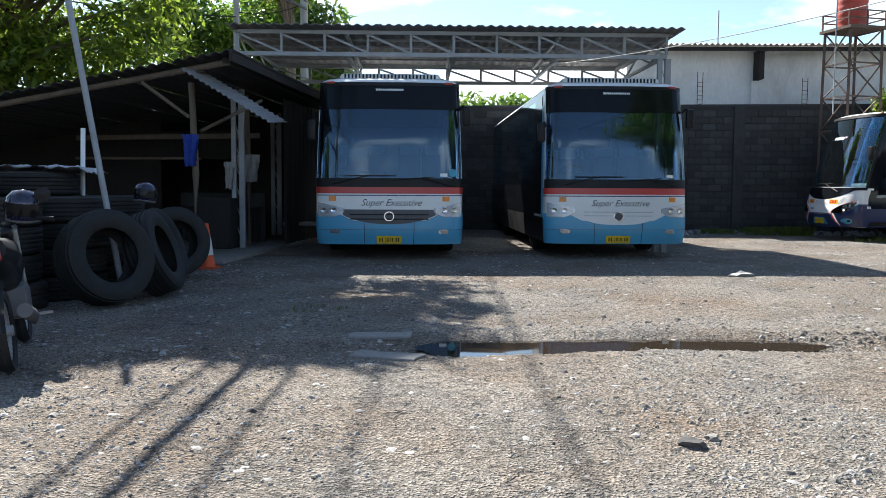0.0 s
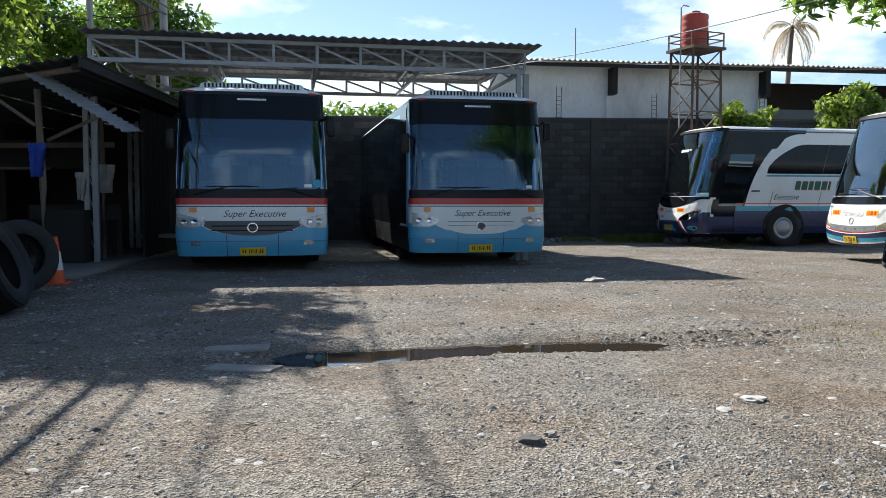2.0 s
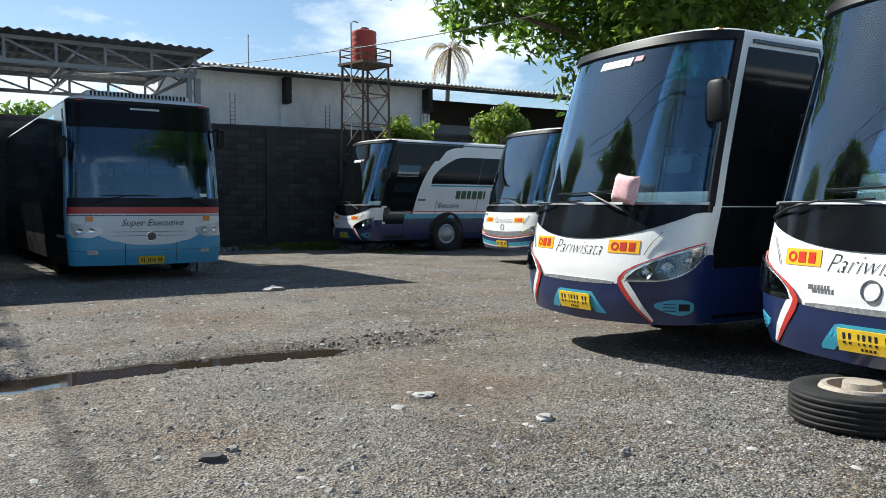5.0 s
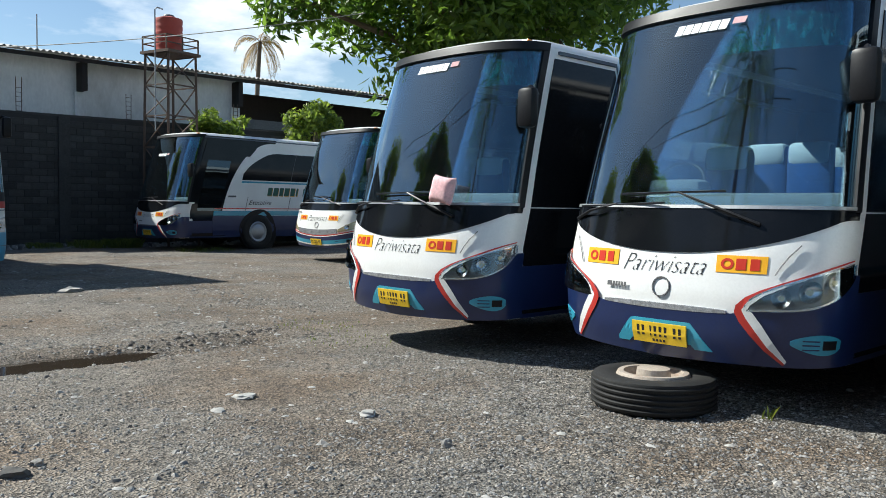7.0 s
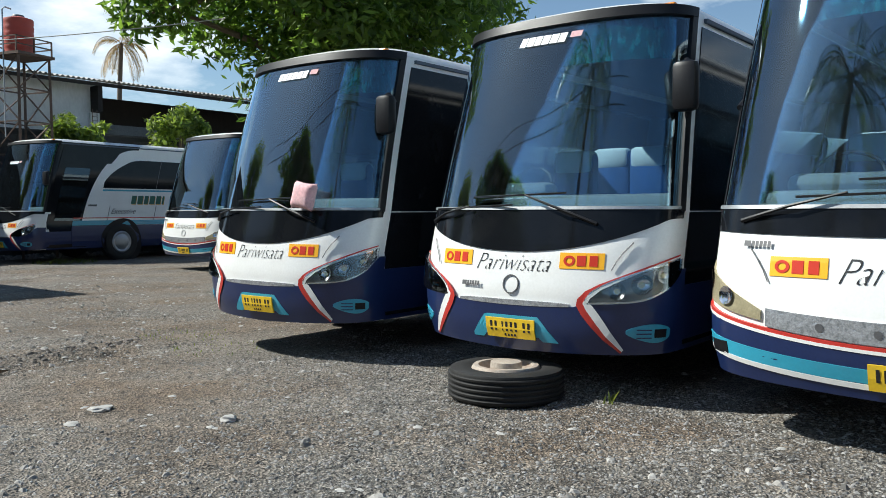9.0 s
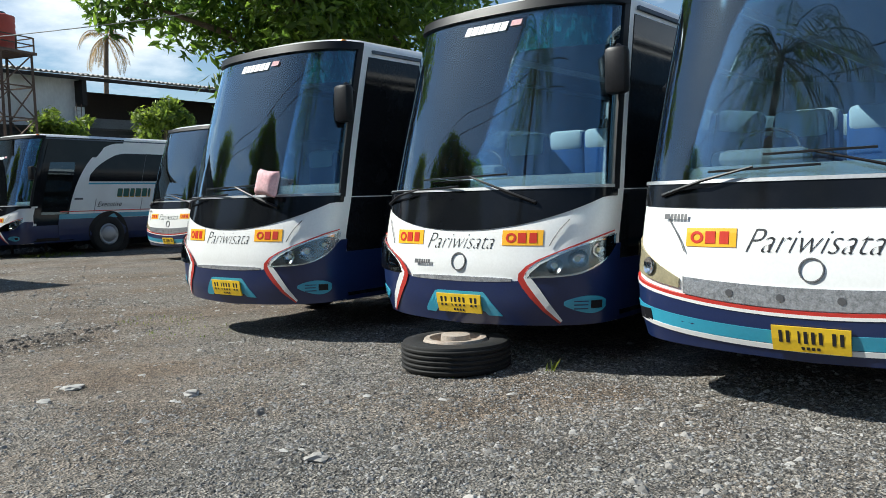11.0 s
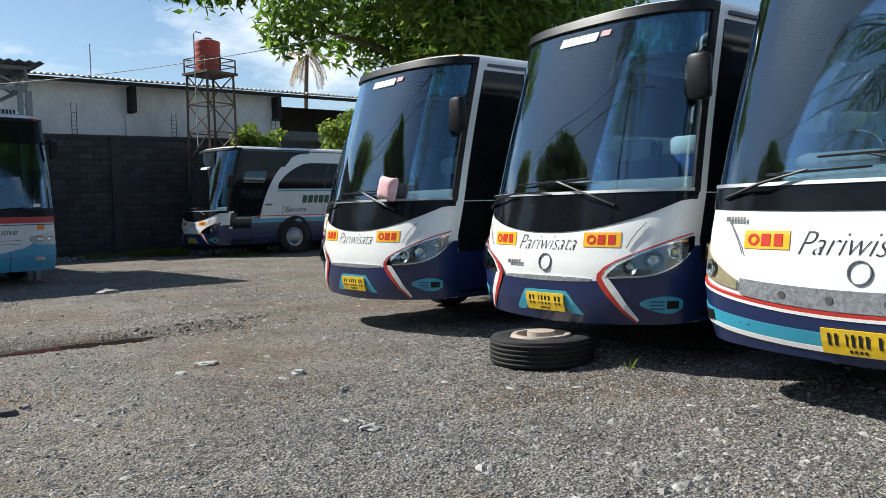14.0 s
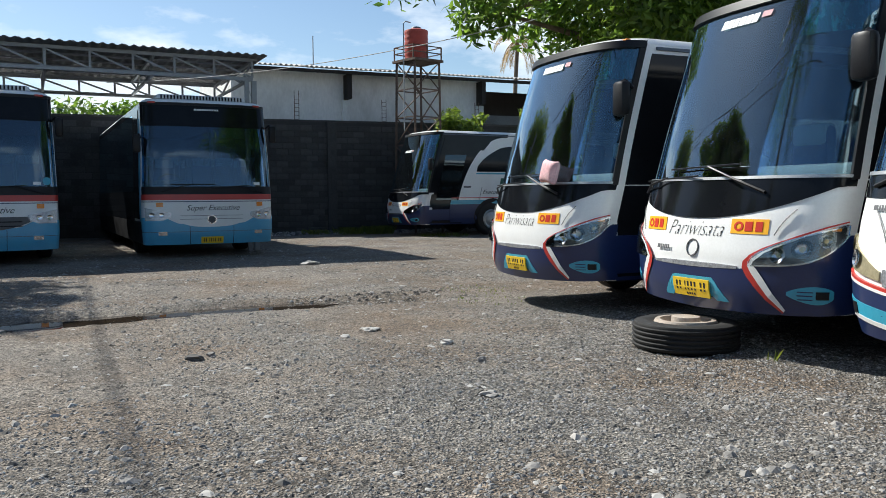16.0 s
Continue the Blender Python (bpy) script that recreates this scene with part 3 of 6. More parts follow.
    if style.get("round"):
        part("bumper", B.patch(-B.A1 - 0.02, B.A1 + 0.02, lambda a: 0.33 + 0.03 * abs(a), lambda a: 0.60 + 0.17 * min(1, abs(a) / 1.35) ** 2.0, 0.012, 0.04, nz=6), NAVY, bus, "navy painted bumper", True)
        part("red_stripe", B.patch(-B.A1, B.A1, lambda a: 0.60 + 0.17 * min(1, abs(a) / 1.35) ** 2.0, lambda a: 0.622 + 0.17 * min(1, abs(a) / 1.35) ** 2.0, 0.016, 0.03, nz=1), RED, bus)
        part("white_stripe", B.patch(-B.A1, B.A1, lambda a: 0.583 + 0.17 * min(1, abs(a) / 1.35) ** 2.0, lambda a: 0.602 + 0.17 * min(1, abs(a) / 1.35) ** 2.0, 0.017, 0.03, nz=1), WHITE, bus)
        part("teal_band", B.patch(-1.22, 1.22, lambda a: 0.425 + 0.09 * (abs(a) / 1.2) ** 2, lambda a: 0.50 + 0.10 * (abs(a) / 1.2) ** 2, 0.016, 0.03, nz=1), TEAL, bus, "teal band across the bumper")
        part("white_band", B.patch(-1.25, 1.25, lambda a: 0.39 + 0.10 * (abs(a) / 1.2) ** 2, lambda a: 0.42 + 0.10 * (abs(a) / 1.2) ** 2, 0.018, 0.03, nz=1), WHITE, bus)
        part("grille_bar", B.patch(-0.75, 0.75, lambda a: 0.63 + 0.17 * (abs(a) / 1.35) ** 2, lambda a: 0.75 + 0.10 * (abs(a) / 1.35) ** 2, 0.014, 0.03, nz=2), LAMPR, bus, "clear grey lamp bar", True)
        for a in (-0.45, -0.16, 0.16, 0.45):
            part("grille_lamp", B.disc(a, 0.69 + 0.13 * (abs(a) / 1.35) ** 2, 0.022, 0.018, 12), GREYP, bus)
        for s in (-1, 1):
            part("headlamp", B.patch(*sorted((s * 0.78, s * 1.40)), lambda a: 0.655 + 0.17 * (abs(a) / 1.35) ** 2, lambda a: 0.74 + 0.33 * max(0, (abs(a) - 0.72) / 0.7) ** 1.0, 0.012, 0.03), LAMPY, bus, "yellowed headlamp", True)
            for a, z in ((1.02, 0.83), (1.24, 0.92)):
                part("lamp_bowl", B.dish(s * a, z, 0.055, 0.026, 0.015), CHROME, bus, "", True)
            part("fog_lamp_recess", B.patch(*sorted((s * 1.02, s * 1.18)), 0.49, 0.56, 0.019, 0.03), BLACKP, bus)
    else:
        part("bumper", B.patch(-B.A1 - 0.04, B.A1 + 0.04, lambda a: 0.33 + 0.03 * abs(a), lambda a: 0.675 + 0.03 * max(0.0, min(1.0, (abs(a) - 0.5) / 0.1)) + 0.03 * max(0.0, min(1.0, (abs(a) - 0.58) / 0.66)) + 0.20 * max(0.0, min(1.0, (abs(a) - 0.58) / 0.66)) ** 5, 0.012, 0.04, nz=6), NAVY, bus, "navy painted bumper", True)
        part("grille_bar", B.patch(-0.47, 0.47, lambda a: 0.662 + 0.012 * (a / 0.47) ** 2, lambda a: 0.700 - 0.008 * (a / 0.47) ** 6, 0.015, 0.03, nz=1), LAMPR, bus, "clear ribbed lamp bar under the white panel", True)
        for s in (-1, 1):
            tt = lambda a: max(0.0, min(1.0, (abs(a) - 0.58) / 0.66))
            lo = lambda a: 0.700 + 0.03 * tt(a) + 0.20 * tt(a) ** 5
            hi = lambda a: 0.712 + 0.30 * tt(a) ** 0.55
            hl = part("headlamp", B.patch(*sorted((s * 0.585, s * 1.24)), lo, hi, 0.006, 0.03, na=22), style.get("lamp", LAMPD), bus, "clear swept-back headlamp", True)
            part("lamp_edge", B.patch(*sorted((s * 0.585, s * 1.24)), lambda a: hi(a) - 0.012, hi, 0.02, 0.02, na=22, nz=1), LAMP, hl)
            part("lamp_edge", B.patch(*sorted((s * 0.60, s * 1.24)), lo, lambda a: lo(a) + 0.012, 0.02, 0.02, na=22, nz=1), LAMP, hl)
            for a, z, r in ((0.80, 0.79, 0.055), (0.955, 0.835, 0.068), (1.10, 0.895, 0.05)):
                part("lamp_bowl", B.dish(s * a, z, r, 0.034, 0.009), CHROME, hl, "round chrome lamp bowl", True)
                part("lamp_bulb", B.disc(s * a, z, r * 0.3, 0.016, 14), LAMPY, hl)
            part("lamp_marker", B.patch(*sorted((s * 1.13, s * 1.19)), 0.965, 0.99, 0.018, 0.01, na=1, nz=1), ORANGE, hl)
            part("lamp_lens", B.patch(*sorted((s * 0.59, s * 1.238)), lambda a: lo(a) + 0.003, lambda a: hi(a) - 0.003, 0.040, 0.004, na=22), LENS, hl, "clear lamp lens", True).visible_shadow = False
            # thin red brow over the lamp that widens and sweeps down to the bumper's edge, a white band beside it
            path = [(1.24, 1.035), (1.1, 1.0), (0.95, 0.945), (0.8, 0.885), (0.68, 0.835), (0.59, 0.785), (0.535, 0.735), (0.525, 0.69), (0.555, 0.63), (0.62, 0.55), (0.71, 0.46), (0.82, 0.37)]
            wr = [0.010, 0.012, 0.014, 0.017, 0.022, 0.032, 0.045, 0.05, 0.048, 0.042, 0.03, 0.015]
            ww = [0.004, 0.006, 0.01, 0.014, 0.018, 0.024, 0.03, 0.045, 0.055, 0.055, 0.045, 0.02]
            for nm, mm, k0 in (("red_sweep", RED, 0), ("white_sweep", WHITE, 1)):
                bm = bmesh.new()
                va, vb = [], []
                for i, (a, z) in enumerate(path):
                    p, q = path[max(i - 1, 0)], path[min(i + 1, len(path) - 1)]
                    d = Vector((q[0] - p[0], q[1] - p[1])).normalized()
                    nrm = Vector((-d.y, d.x))
                    w0, w1 = (0, wr[i]) if k0 == 0 else (wr[i], wr[i] + ww[i])
                    va.append(bm.verts.new(B.skin(s * (a + nrm.x * w0), z + nrm.y * w0, 0.020)))
                    vb.append(bm.verts.new(B.skin(s * (a + nrm.x * w1), z + nrm.y * w1, 0.020)))
                for i in range(len(path) - 1):
                    bm.faces.new((va[i], va[i + 1], vb[i + 1], vb[i]))
                part(nm, bm, mm, bus, "curved stripe beside the headlamp")
            f = part("fog_lamp_scoop", B.patch(*sorted((s * 0.86, s * 1.17)), lambda a: 0.515 - 0.068 * max(0.0, math.sin(math.pi * min(1.0, (abs(a) - 0.85) / 0.33) ** 1.5)) ** 0.55, lambda a: 0.52 + 0.055 * max(0.0, math.sin(math.pi * min(1.0, (abs(a) - 0.85) / 0.33) ** 1.3)) ** 0.5, 0.017, 0.03, na=18), TEAL, bus, "teal fog lamp surround", True)
            part("fog_lamp", B.patch(*sorted((s * 1.05, s * 1.135)), 0.485, 0.54, 0.022, 0.03), BLACKP, f)
            for k in range(3):
                part("scoop_slot", B.patch(*sorted((s * 0.93, s * 1.03)), 0.48 + k * 0.026, 0.487 + k * 0.026, 0.021, 0.02), NAVY, f)
        part("plate_surround", B.patch(-0.36, 0.38, lambda a: 0.41 if abs(a) > 0.24 else 0.44, lambda a: 0.585 if abs(a) < 0.23 else 0.585 - (abs(a) - 0.23) * 1.15, 0.016, 0.03, na=24), TEAL, bus, "teal panel round the number plate")
    # number plate
    pz = 0.495 if not style.get("round") else 0.47
    pl = part("number_plate", B.patch(-0.21, 0.21, pz - 0.068, pz + 0.068, 0.035, 0.012, na=4, nz=2), YELLOW, bus, "yellow number plate")
    for pa, pw in ((-0.14, [0.02, 0.02]), (0.0, [0.012, 0.02, 0.02, 0.02]), (0.145, [0.02, 0.02])):
        marks("plate_mark", B.bars(pa, pz + 0.014, pw, 0.062, 0.02, 0.037), INK, pl)
    marks("plate_mark", B.bars(0, pz - 0.045, [0.018, 0.018, 0.018, 0.018], 0.018, 0.01, 0.037), INK, pl)
    # writing and marks
    zr = 0.99 if not style.get("round") else 1.02
    part("script_lettering", B.letters("Pariwisata", -0.02, zr - 0.03 if not style.get("round") else zr - 0.02, 0.18 if not style.get("round") else 0.205, 0.003, 0.5, 0.88, 0.0042), INK, bus, "black slanted script reading Pariwisata")
    for s in (-1, 1):
        sa = s * (0.54 if not style.get("round") else 0.585)
        bd = part("name_board", B.patch(sa - 0.16, sa + 0.16, zr - 0.055, zr + 0.055, 0.005, 0.012, na=6), SIGNY, bus, "orange-yellow sticker with red marks")
        part("sticker_mark", B.disc(sa - 0.088, zr, 0.042, 0.008, 18, 0.55, 0.036), SIGNR, bd)
        part("sticker_mark", B.patch(sa - 0.032, sa + 0.032, zr - 0.036, zr + 0.036, 0.008, 0.006, na=2, nz=1), SIGNR, bd)
        part("sticker_mark", B.patch(sa + 0.058, sa + 0.115, zr - 0.036, zr + 0.036, 0.008, 0.006, na=1, nz=1), SIGNR, bd)
    if style.get("star", True):
        part("badge", B.disc(0, 0.81 if not style.get("round") else 0.85, 0.068, 0.010, 28, 0.89), GREYP, bus, "round chrome badge")
    if style.get("maker", True):
        marks("maker_mark", B.bars(-0.36 if not style.get("round") else -0.83, 0.80 if not style.get("round") else 1.14, [0.045, 0.02, 0.02, 0.02, 0.02, 0.02], 0.032, 0.005, 0.018), GREYP, bus)
    if not style.get("round"):
        marks("top_mark", B.bars(-0.05, 2.63, [0.06, 0.065, 0.06, 0.07, 0.07, 0.065], 0.07, 0.009, 0.008, 0.025), INKW, bus, "white slanted marks on the windscreen")
        marks("top_mark", B.bars(0.26, 2.645, [0.10], 0.045, 0.01, 0.008, 0.015), PINK, bus, "small pink mark on the windscreen")
    # wipers
    if style.get("round"):
        wiper(B, bus, -0.95, 1.27, -0.35, 1.42, (-0.62, 0.02), (1.40, 1.42))
        wiper(B, bus, 0.75, 1.30, -0.05, 1.50, (-0.30, 0.30), (1.49, 1.50))
    else:
        wiper(B, bus, -0.95, 1.25, -0.45, 1.36, (-0.85, -0.05), (1.34, 1.37))
        wiper(B, bus, 0.62, 1.24, 0.05, 1.44, (-0.42, 0.38), (1.43, 1.45))
    # bonnet lid lines and tow eye
    for s in (-1, 1):
        part("panel_gap", tube([B.skin(s * a, z, 0.011) for a, z in ((0.88, 1.12), (0.82, 1.05), (0.78, 0.99), (0.75, 0.93))], 0.004, 4), GREYP, bus)
        wy, wr = (2.75, 0.5) if style.get("coach") else (2.05, 0.42)
        wheel(bus, s * (W / 2 - 0.16), wy, wr, 0.26, s)
        wheel(bus, s * (W / 2 - 0.16), wy + 4.6, wr, 0.26, s)
    if style.get("coach"):
        coach_side(B, bus, zt, AE, wy)
    part("underframe", boxm(-0.85, 0.85, 0.7, B.L - 0.4, 0.32, 0.5, 0.02), BLACKP, bus)
    return bus, B


def coach_side(B, bus, zt, AE, wy):
    """Side of the long coach: dark front quarter, white swoosh round a long window, stripes, marks, wheel arch."""
    s0 = B.A1 + wy - B.D
    part("dark_front_quarter", B.patch(B.A1 + 0.10, B.A1 + 2.2, 0.42, zt - 0.06, 0.012, 0.02, na=10), BLACKG, bus, "black front quarter behind the door", True)
    edge = lambda a: 1.0 + (zt - 1.1) * (1 - (1 - max(0.0, min(1.0, (a - B.A1 - 1.0) / 1.3))) ** 2.6) ** 0.5
    part("white_side", B.patch(B.A1 + 1.0, B.A1 + 2.4, 1.0, lambda a: min(edge(a), zt - 0.10), 0.018, 0.02, na=90), WHITE, bus, "white side panel with a rounded leading edge", True)
    part("white_side", B.patch(B.A1 + 2.4, AE, 1.0, zt - 0.10, 0.018, 0.02, na=20), WHITE, bus, "", True)
    part("white_side_top", B.patch(B.A1 + 2.3, AE, zt - 0.14, zt + 0.02, 0.018, 0.02, na=20), WHITE, bus)
    w0 = B.A1 + 1.45
    part("long_window", B.patch(w0, AE - 0.3, lambda a: 1.98 if a > w0 + 0.3 else 1.98 + 0.0, lambda a: 2.05 + (0.78) * max(0.02, min(1.0, (a - w0) / 0.9)) ** 0.5, 0.024, 0.02, na=60), BLACKG, bus, "long dark side window with a rounded end", True)
    for k in range(4):
        part("window_gap", B.patch(w0 + 1.7 + k * 1.5, w0 + 1.715 + k * 1.5, 1.98, 2.80, 0.027, 0.01, na=1), GREYP, bus)
    part("teal_line", B.patch(w0, AE, 1.90, 1.945, 0.024, 0.02, na=30), TEAL, bus)
    part("teal_stripe", B.patch(B.A1 + 0.75, AE, 0.97, 1.10, 0.024, 0.02, na=30), TEAL, bus, "teal stripe along the side")
    part("red_line", B.patch(B.A1 + 0.75, AE, 1.155, 1.18, 0.024, 0.02, na=30), RED, bus)
    part("navy_skirt", B.patch(B.A1 + 0.75, AE, 0.42, 0.965, 0.020, 0.02, na=30), NAVY, bus, "navy lower side panel")
    part("wheel_arch", B.disc(s0, 0.52, 0.63, 0.027, 36), BLACKP, bus, "black wheel arch")
    part("rim_face", lathe([(0.30, 0.0), (0.27, 0.02), (0.22, 0.0), (0.16, 0.03), (0.10, 0.05), (0.001, 0.05)], 32, axis="x"), STEEL, bus, "grey steel rim", True).matrix_basis = pose(B.W / 2 + 0.045, wy, 0.5)
    part("tyre_face", lathe([(0.30, 0.0), (0.33, 0.02), (0.47, 0.015), (0.50, 0.0)], 36, axis="x"), RUBBER, bus, "black tyre wall", True).matrix_basis = pose(B.W / 2 + 0.04, wy, 0.5)
    part("door_glass", B.patch(B.A1 + 0.22, B.A1 + 0.95, 1.1, 2.5, 0.016, 0.008, na=4), TINT, bus, "glazed entrance door", True)
    # company name as plain bars, dark green with a gold edge
    x = w0 + 0.95
    for i, w in enumerate((0.15, 0.17, 0.13, 0.17, 0.16, 0.06, None, 0.16, 0.16, 0.17, 0.16, 0.2, 0.17)):
        if w:
            part("name_mark", B.patch(x + 0.02, x + w + 0.02, 1.53, 1.76, 0.026, 0.006, na=1, nz=1), GOLDINK, bus)
            part("name_mark", B.patch(x, x + w, 1.55, 1.78, 0.030, 0.006, na=1, nz=1), GREENINK, bus)
        x += (w or 0.1) + 0.05
    part("script_lettering", B.letters("Executive", w0 + 0.75, 1.34, 0.20, 0.021, 0.3, 1.0), INK, bus, "black script reading Executive")
    part("side_lamp", B.patch(w0 - 0.35, w0 - 0.1, 1.48, 1.53, 0.026, 0.01, na=1, nz=1), GREYP, bus)
    for k in range(3):
        part("locker_gap", B.patch(w0 + 0.3 + k * 1.5, w0 + 0.312 + k * 1.5, 1.1, 1.5, 0.026, 0.008, na=1, nz=1), GREYP, bus)


def old_bus(m, label, grille):
    """White, red and light-blue coach with a black header over the windscreen."""
    bus = thing("bus", m, label, "bus", "parked coaches under the canopy")
    W, H = 2.5, 3.30
    zb, zt, ws = 1.36, 3.16, 1.33
    B = Shell(W, 10.5, H, 0.34, 2.9, [(0.25, 0.06), (0.5, 0.0), (1.0, 0.02), (1.36, 0.05), (2.2, 0.14), (3.16, 0.36)], [(0.25, 0.03), (0.6, 0.0), (1.36, 0.0), (3.16, 0.05)])
    # black cant rails: the shaded flank is put into their colour
    hull(B, bus, 0.30, zb, zt, ws, WHITE, WHITE, WHITE, SCREEND, floor_z=0.95, rail=BLACKG)
    AE = B.A1 + B.L - B.D
    part("header_band", B.patch(-ws, ws, 2.70, zt, 0.004, 0.02), BLACKG, bus, "black glazed band over the windscreen", True)
    part("windscreen_seal", B.patch(-ws - 0.02, ws + 0.02, zt - 0.03, zt + 0.03, 0.01, 0.03, nz=1), BLACKP, bus)
    part("cowl_band", B.patch(-ws, ws, 1.30, 1.46, 0.008, 0.03, nz=2), BLACKP, bus, "black band under the windscreen", True)
    part("red_band", B.patch(-B.A1, B.A1, 1.185, 1.30, 0.009, 0.02, nz=2), RED, bus, "red band across the front", True)
    part("dark_line", B.patch(-B.A1, B.A1, 1.145, 1.16, 0.009, 0.02, nz=1), NAVY, bus)
    low = lambda a: 0.70 if abs(a) < 0.62 else 0.70 + 0.13 * min(1, (abs(a) - 0.62) / 0.25)
    part("bumper", B.patch(-B.A1 - 0.02, B.A1 + 0.02, 0.28, low, 0.012, 0.03, nz=5), SKYBLUE, bus, "light blue lower panel", True)
    for a in (-0.42, 0.42):
        part("panel_gap", B.patch(a - 0.005, a + 0.005, 0.28, 0.66, 0.015, 0.02, na=2), INK, bus)
    part("panel_gap", B.patch(-B.A1, B.A1, 0.535, 0.543, 0.014, 0.02, nz=1), GREYP, bus)
    if grille:
        g = part("grille", B.patch(-0.78, 0.78, lambda a: 0.64 + 0.16 * (abs(a) / 0.78) ** 2.4, lambda a: 0.90, 0.018, 0.03, nz=4), GREYP, bus, "dark grey curved grille", True)
        for z in (0.72, 0.80):
            part("grille_slat", B.patch(-0.66, 0.66, z, z + 0.02, 0.03, 0.02, nz=1), BLACKP, g)
    else:
        part("white_panel", B.patch(-0.68, 0.68, lambda a: 0.63 + 0.14 * (abs(a) / 0.68) ** 3, 0.86, 0.018, 0.03, nz=4), WHITE, bus, "white bonnet panel", True)
        for z in (0.79, 0.86):
            part("panel_rib", B.patch(-0.6, 0.6, z, z + 0.008, 0.021, 0.01, nz=1), GREYP, bus)
    part("badge", B.disc(0, 0.78, 0.085, 0.034, 28, 0.84), CHROME, bus, "round chrome badge")
    part("badge_backing", B.disc(0, 0.78, 0.07, 0.028, 24), GREYP, bus)
    part("script_lettering", B.letters("Super Executive", 0.03, 1.02, 0.165, 0.003, 0.4, 0.95), INK, bus, "black script reading Super Executive")
    marks("top_mark", B.bars(0, 3.05, [0.045] + [0.024] * 13, 0.035, 0.01, 0.01), INKW, bus, "small white marks on the black band")
    for s in (-1, 1):
        part("headlamp", B.patch(*sorted((s * 0.76, s * 1.24)), lambda a: 0.77 + 0.08 * max(0, 0.9 - abs(a)) / 0.14, lambda a: 0.93 + 0.10 * (abs(a) - 0.76) / 0.48, 0.018, 0.03), LAMPR, bus, "clear headlamp", True)
        for a in (0.93, 1.10):
            part("lamp_bowl", B.dish(s * a, 0.885, 0.048, 0.03, 0.021), CHROME, bus, "", True)
        part("indicator", B.patch(*sorted((s * 0.90, s * 1.02)), 1.05, 1.135, 0.016, 0.02, na=3, nz=1), ORANGE, bus, "orange indicator lamp")
        part("fog_lamp", B.patch(*sorted((s * 0.84, s * 1.0)), 0.475, 0.545, 0.02, 0.02, na=3, nz=1), LAMP, bus)
        # black lower and middle side panels carry the flank's deep shade as colour
        part("lower_side", B.patch(*sorted((s * (B.A1 + 0.02), s * AE)), 0.29, 0.75, 0.006, 0.02, na=30), BLACKP, bus, "lower side panel blackened for the flank's shade")
        part("side_panel", B.patch(*sorted((s * (B.A1 + 1.21), s * AE)), 0.75, zb + 0.02, 0.006, 0.02, na=24), BLACKG, bus, "side panel blackened for the flank's shade")
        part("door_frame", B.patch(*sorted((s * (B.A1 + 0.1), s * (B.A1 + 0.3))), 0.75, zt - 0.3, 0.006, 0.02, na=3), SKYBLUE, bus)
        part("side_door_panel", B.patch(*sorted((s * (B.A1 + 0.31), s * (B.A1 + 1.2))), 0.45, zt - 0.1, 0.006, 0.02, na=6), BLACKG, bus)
        part("corner_lamp", B.patch(*sorted((s * 0.98, s * 1.12)), zt + 0.005, zt + 0.04, 0.03, 0.03, na=3, nz=1), RED, bus, "dark red roof marker lamp")
        mirror(bus, B, s, 2.72 if s > 0 else 2.45, 0.34, 0.10, 0.12, 0.07)
        wheel(bus, s * (W / 2 - 0.2), 2.3, 0.5, 0.28, s)
        wheel(bus, s * (W / 2 - 0.2), 7.6, 0.5, 0.28, s)
    pl = part("number_plate", B.patch(-0.215, 0.215, 0.30, 0.435, 0.035, 0.012, na=4, nz=2), YELLOW, bus, "worn yellow number plate")
    for pa, pw in ((-0.14, [0.02, 0.02]), (0.0, [0.012, 0.02, 0.012, 0.02]), (0.14, [0.02, 0.02])):
        marks("plate_mark", B.bars(pa, 0.37, pw, 0.07, 0.02, 0.037), INK, pl)
    wiper(B, bus, -0.95, 1.35, -0.40, 1.50, (-0.75, 0.10), (1.50, 1.505))
    wiper(B, bus, 1.05, 1.32, 0.55, 1.46, (-0.05, 0.75), (1.42, 1.48))
    # air conditioner on the roof with a louvred front
    ac = boxm(-0.88, 0.88, 0.75, 3.2, H - 0.06, H + 0.10, 0.07)
    a = part("roof_air_conditioner", ac, WHITE, bus, "white roof air conditioner", True)
    for i in range(26):
        x = -0.78 + i * 1.56 / 25
        part("louvre", boxm(x - 0.014, x + 0.014, 0.735, 0.76, H - 0.01, H + 0.08), BLACKP, a)
    part("underframe", boxm(-0.9, 0.9, 0.7, B.L - 0.4, 0.34, 0.55, 0.02), BLACKP, bus)
    part("sticker", B.patch(0.86, 0.99, 1.49, 1.55, 0.004, 0.006, na=2, nz=1), INKW, bus)
    if grille:
        part("round_sticker", B.disc(1.09, 1.56, 0.075, 0.006, 20), TEAL, bus, "round teal sticker")
    return bus, B


def at_front(x, y, rz):
    return pose(x, y, 0, 0, 0, rz)


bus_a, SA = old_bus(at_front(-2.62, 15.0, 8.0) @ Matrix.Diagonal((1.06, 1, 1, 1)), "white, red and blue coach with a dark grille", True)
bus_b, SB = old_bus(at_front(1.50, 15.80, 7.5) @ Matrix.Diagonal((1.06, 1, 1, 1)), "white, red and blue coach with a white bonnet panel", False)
bus_e, SE = tour_bus(at_front(4.09, 6.49, -85.5), "white and navy tour bus with a cushion on its wiper", {"star": False, "maker": False})
bus_f, SF = tour_bus(at_front(4.38, 3.78, -86.5), "white and navy tour bus with clear headlamps and a chrome badge", {})
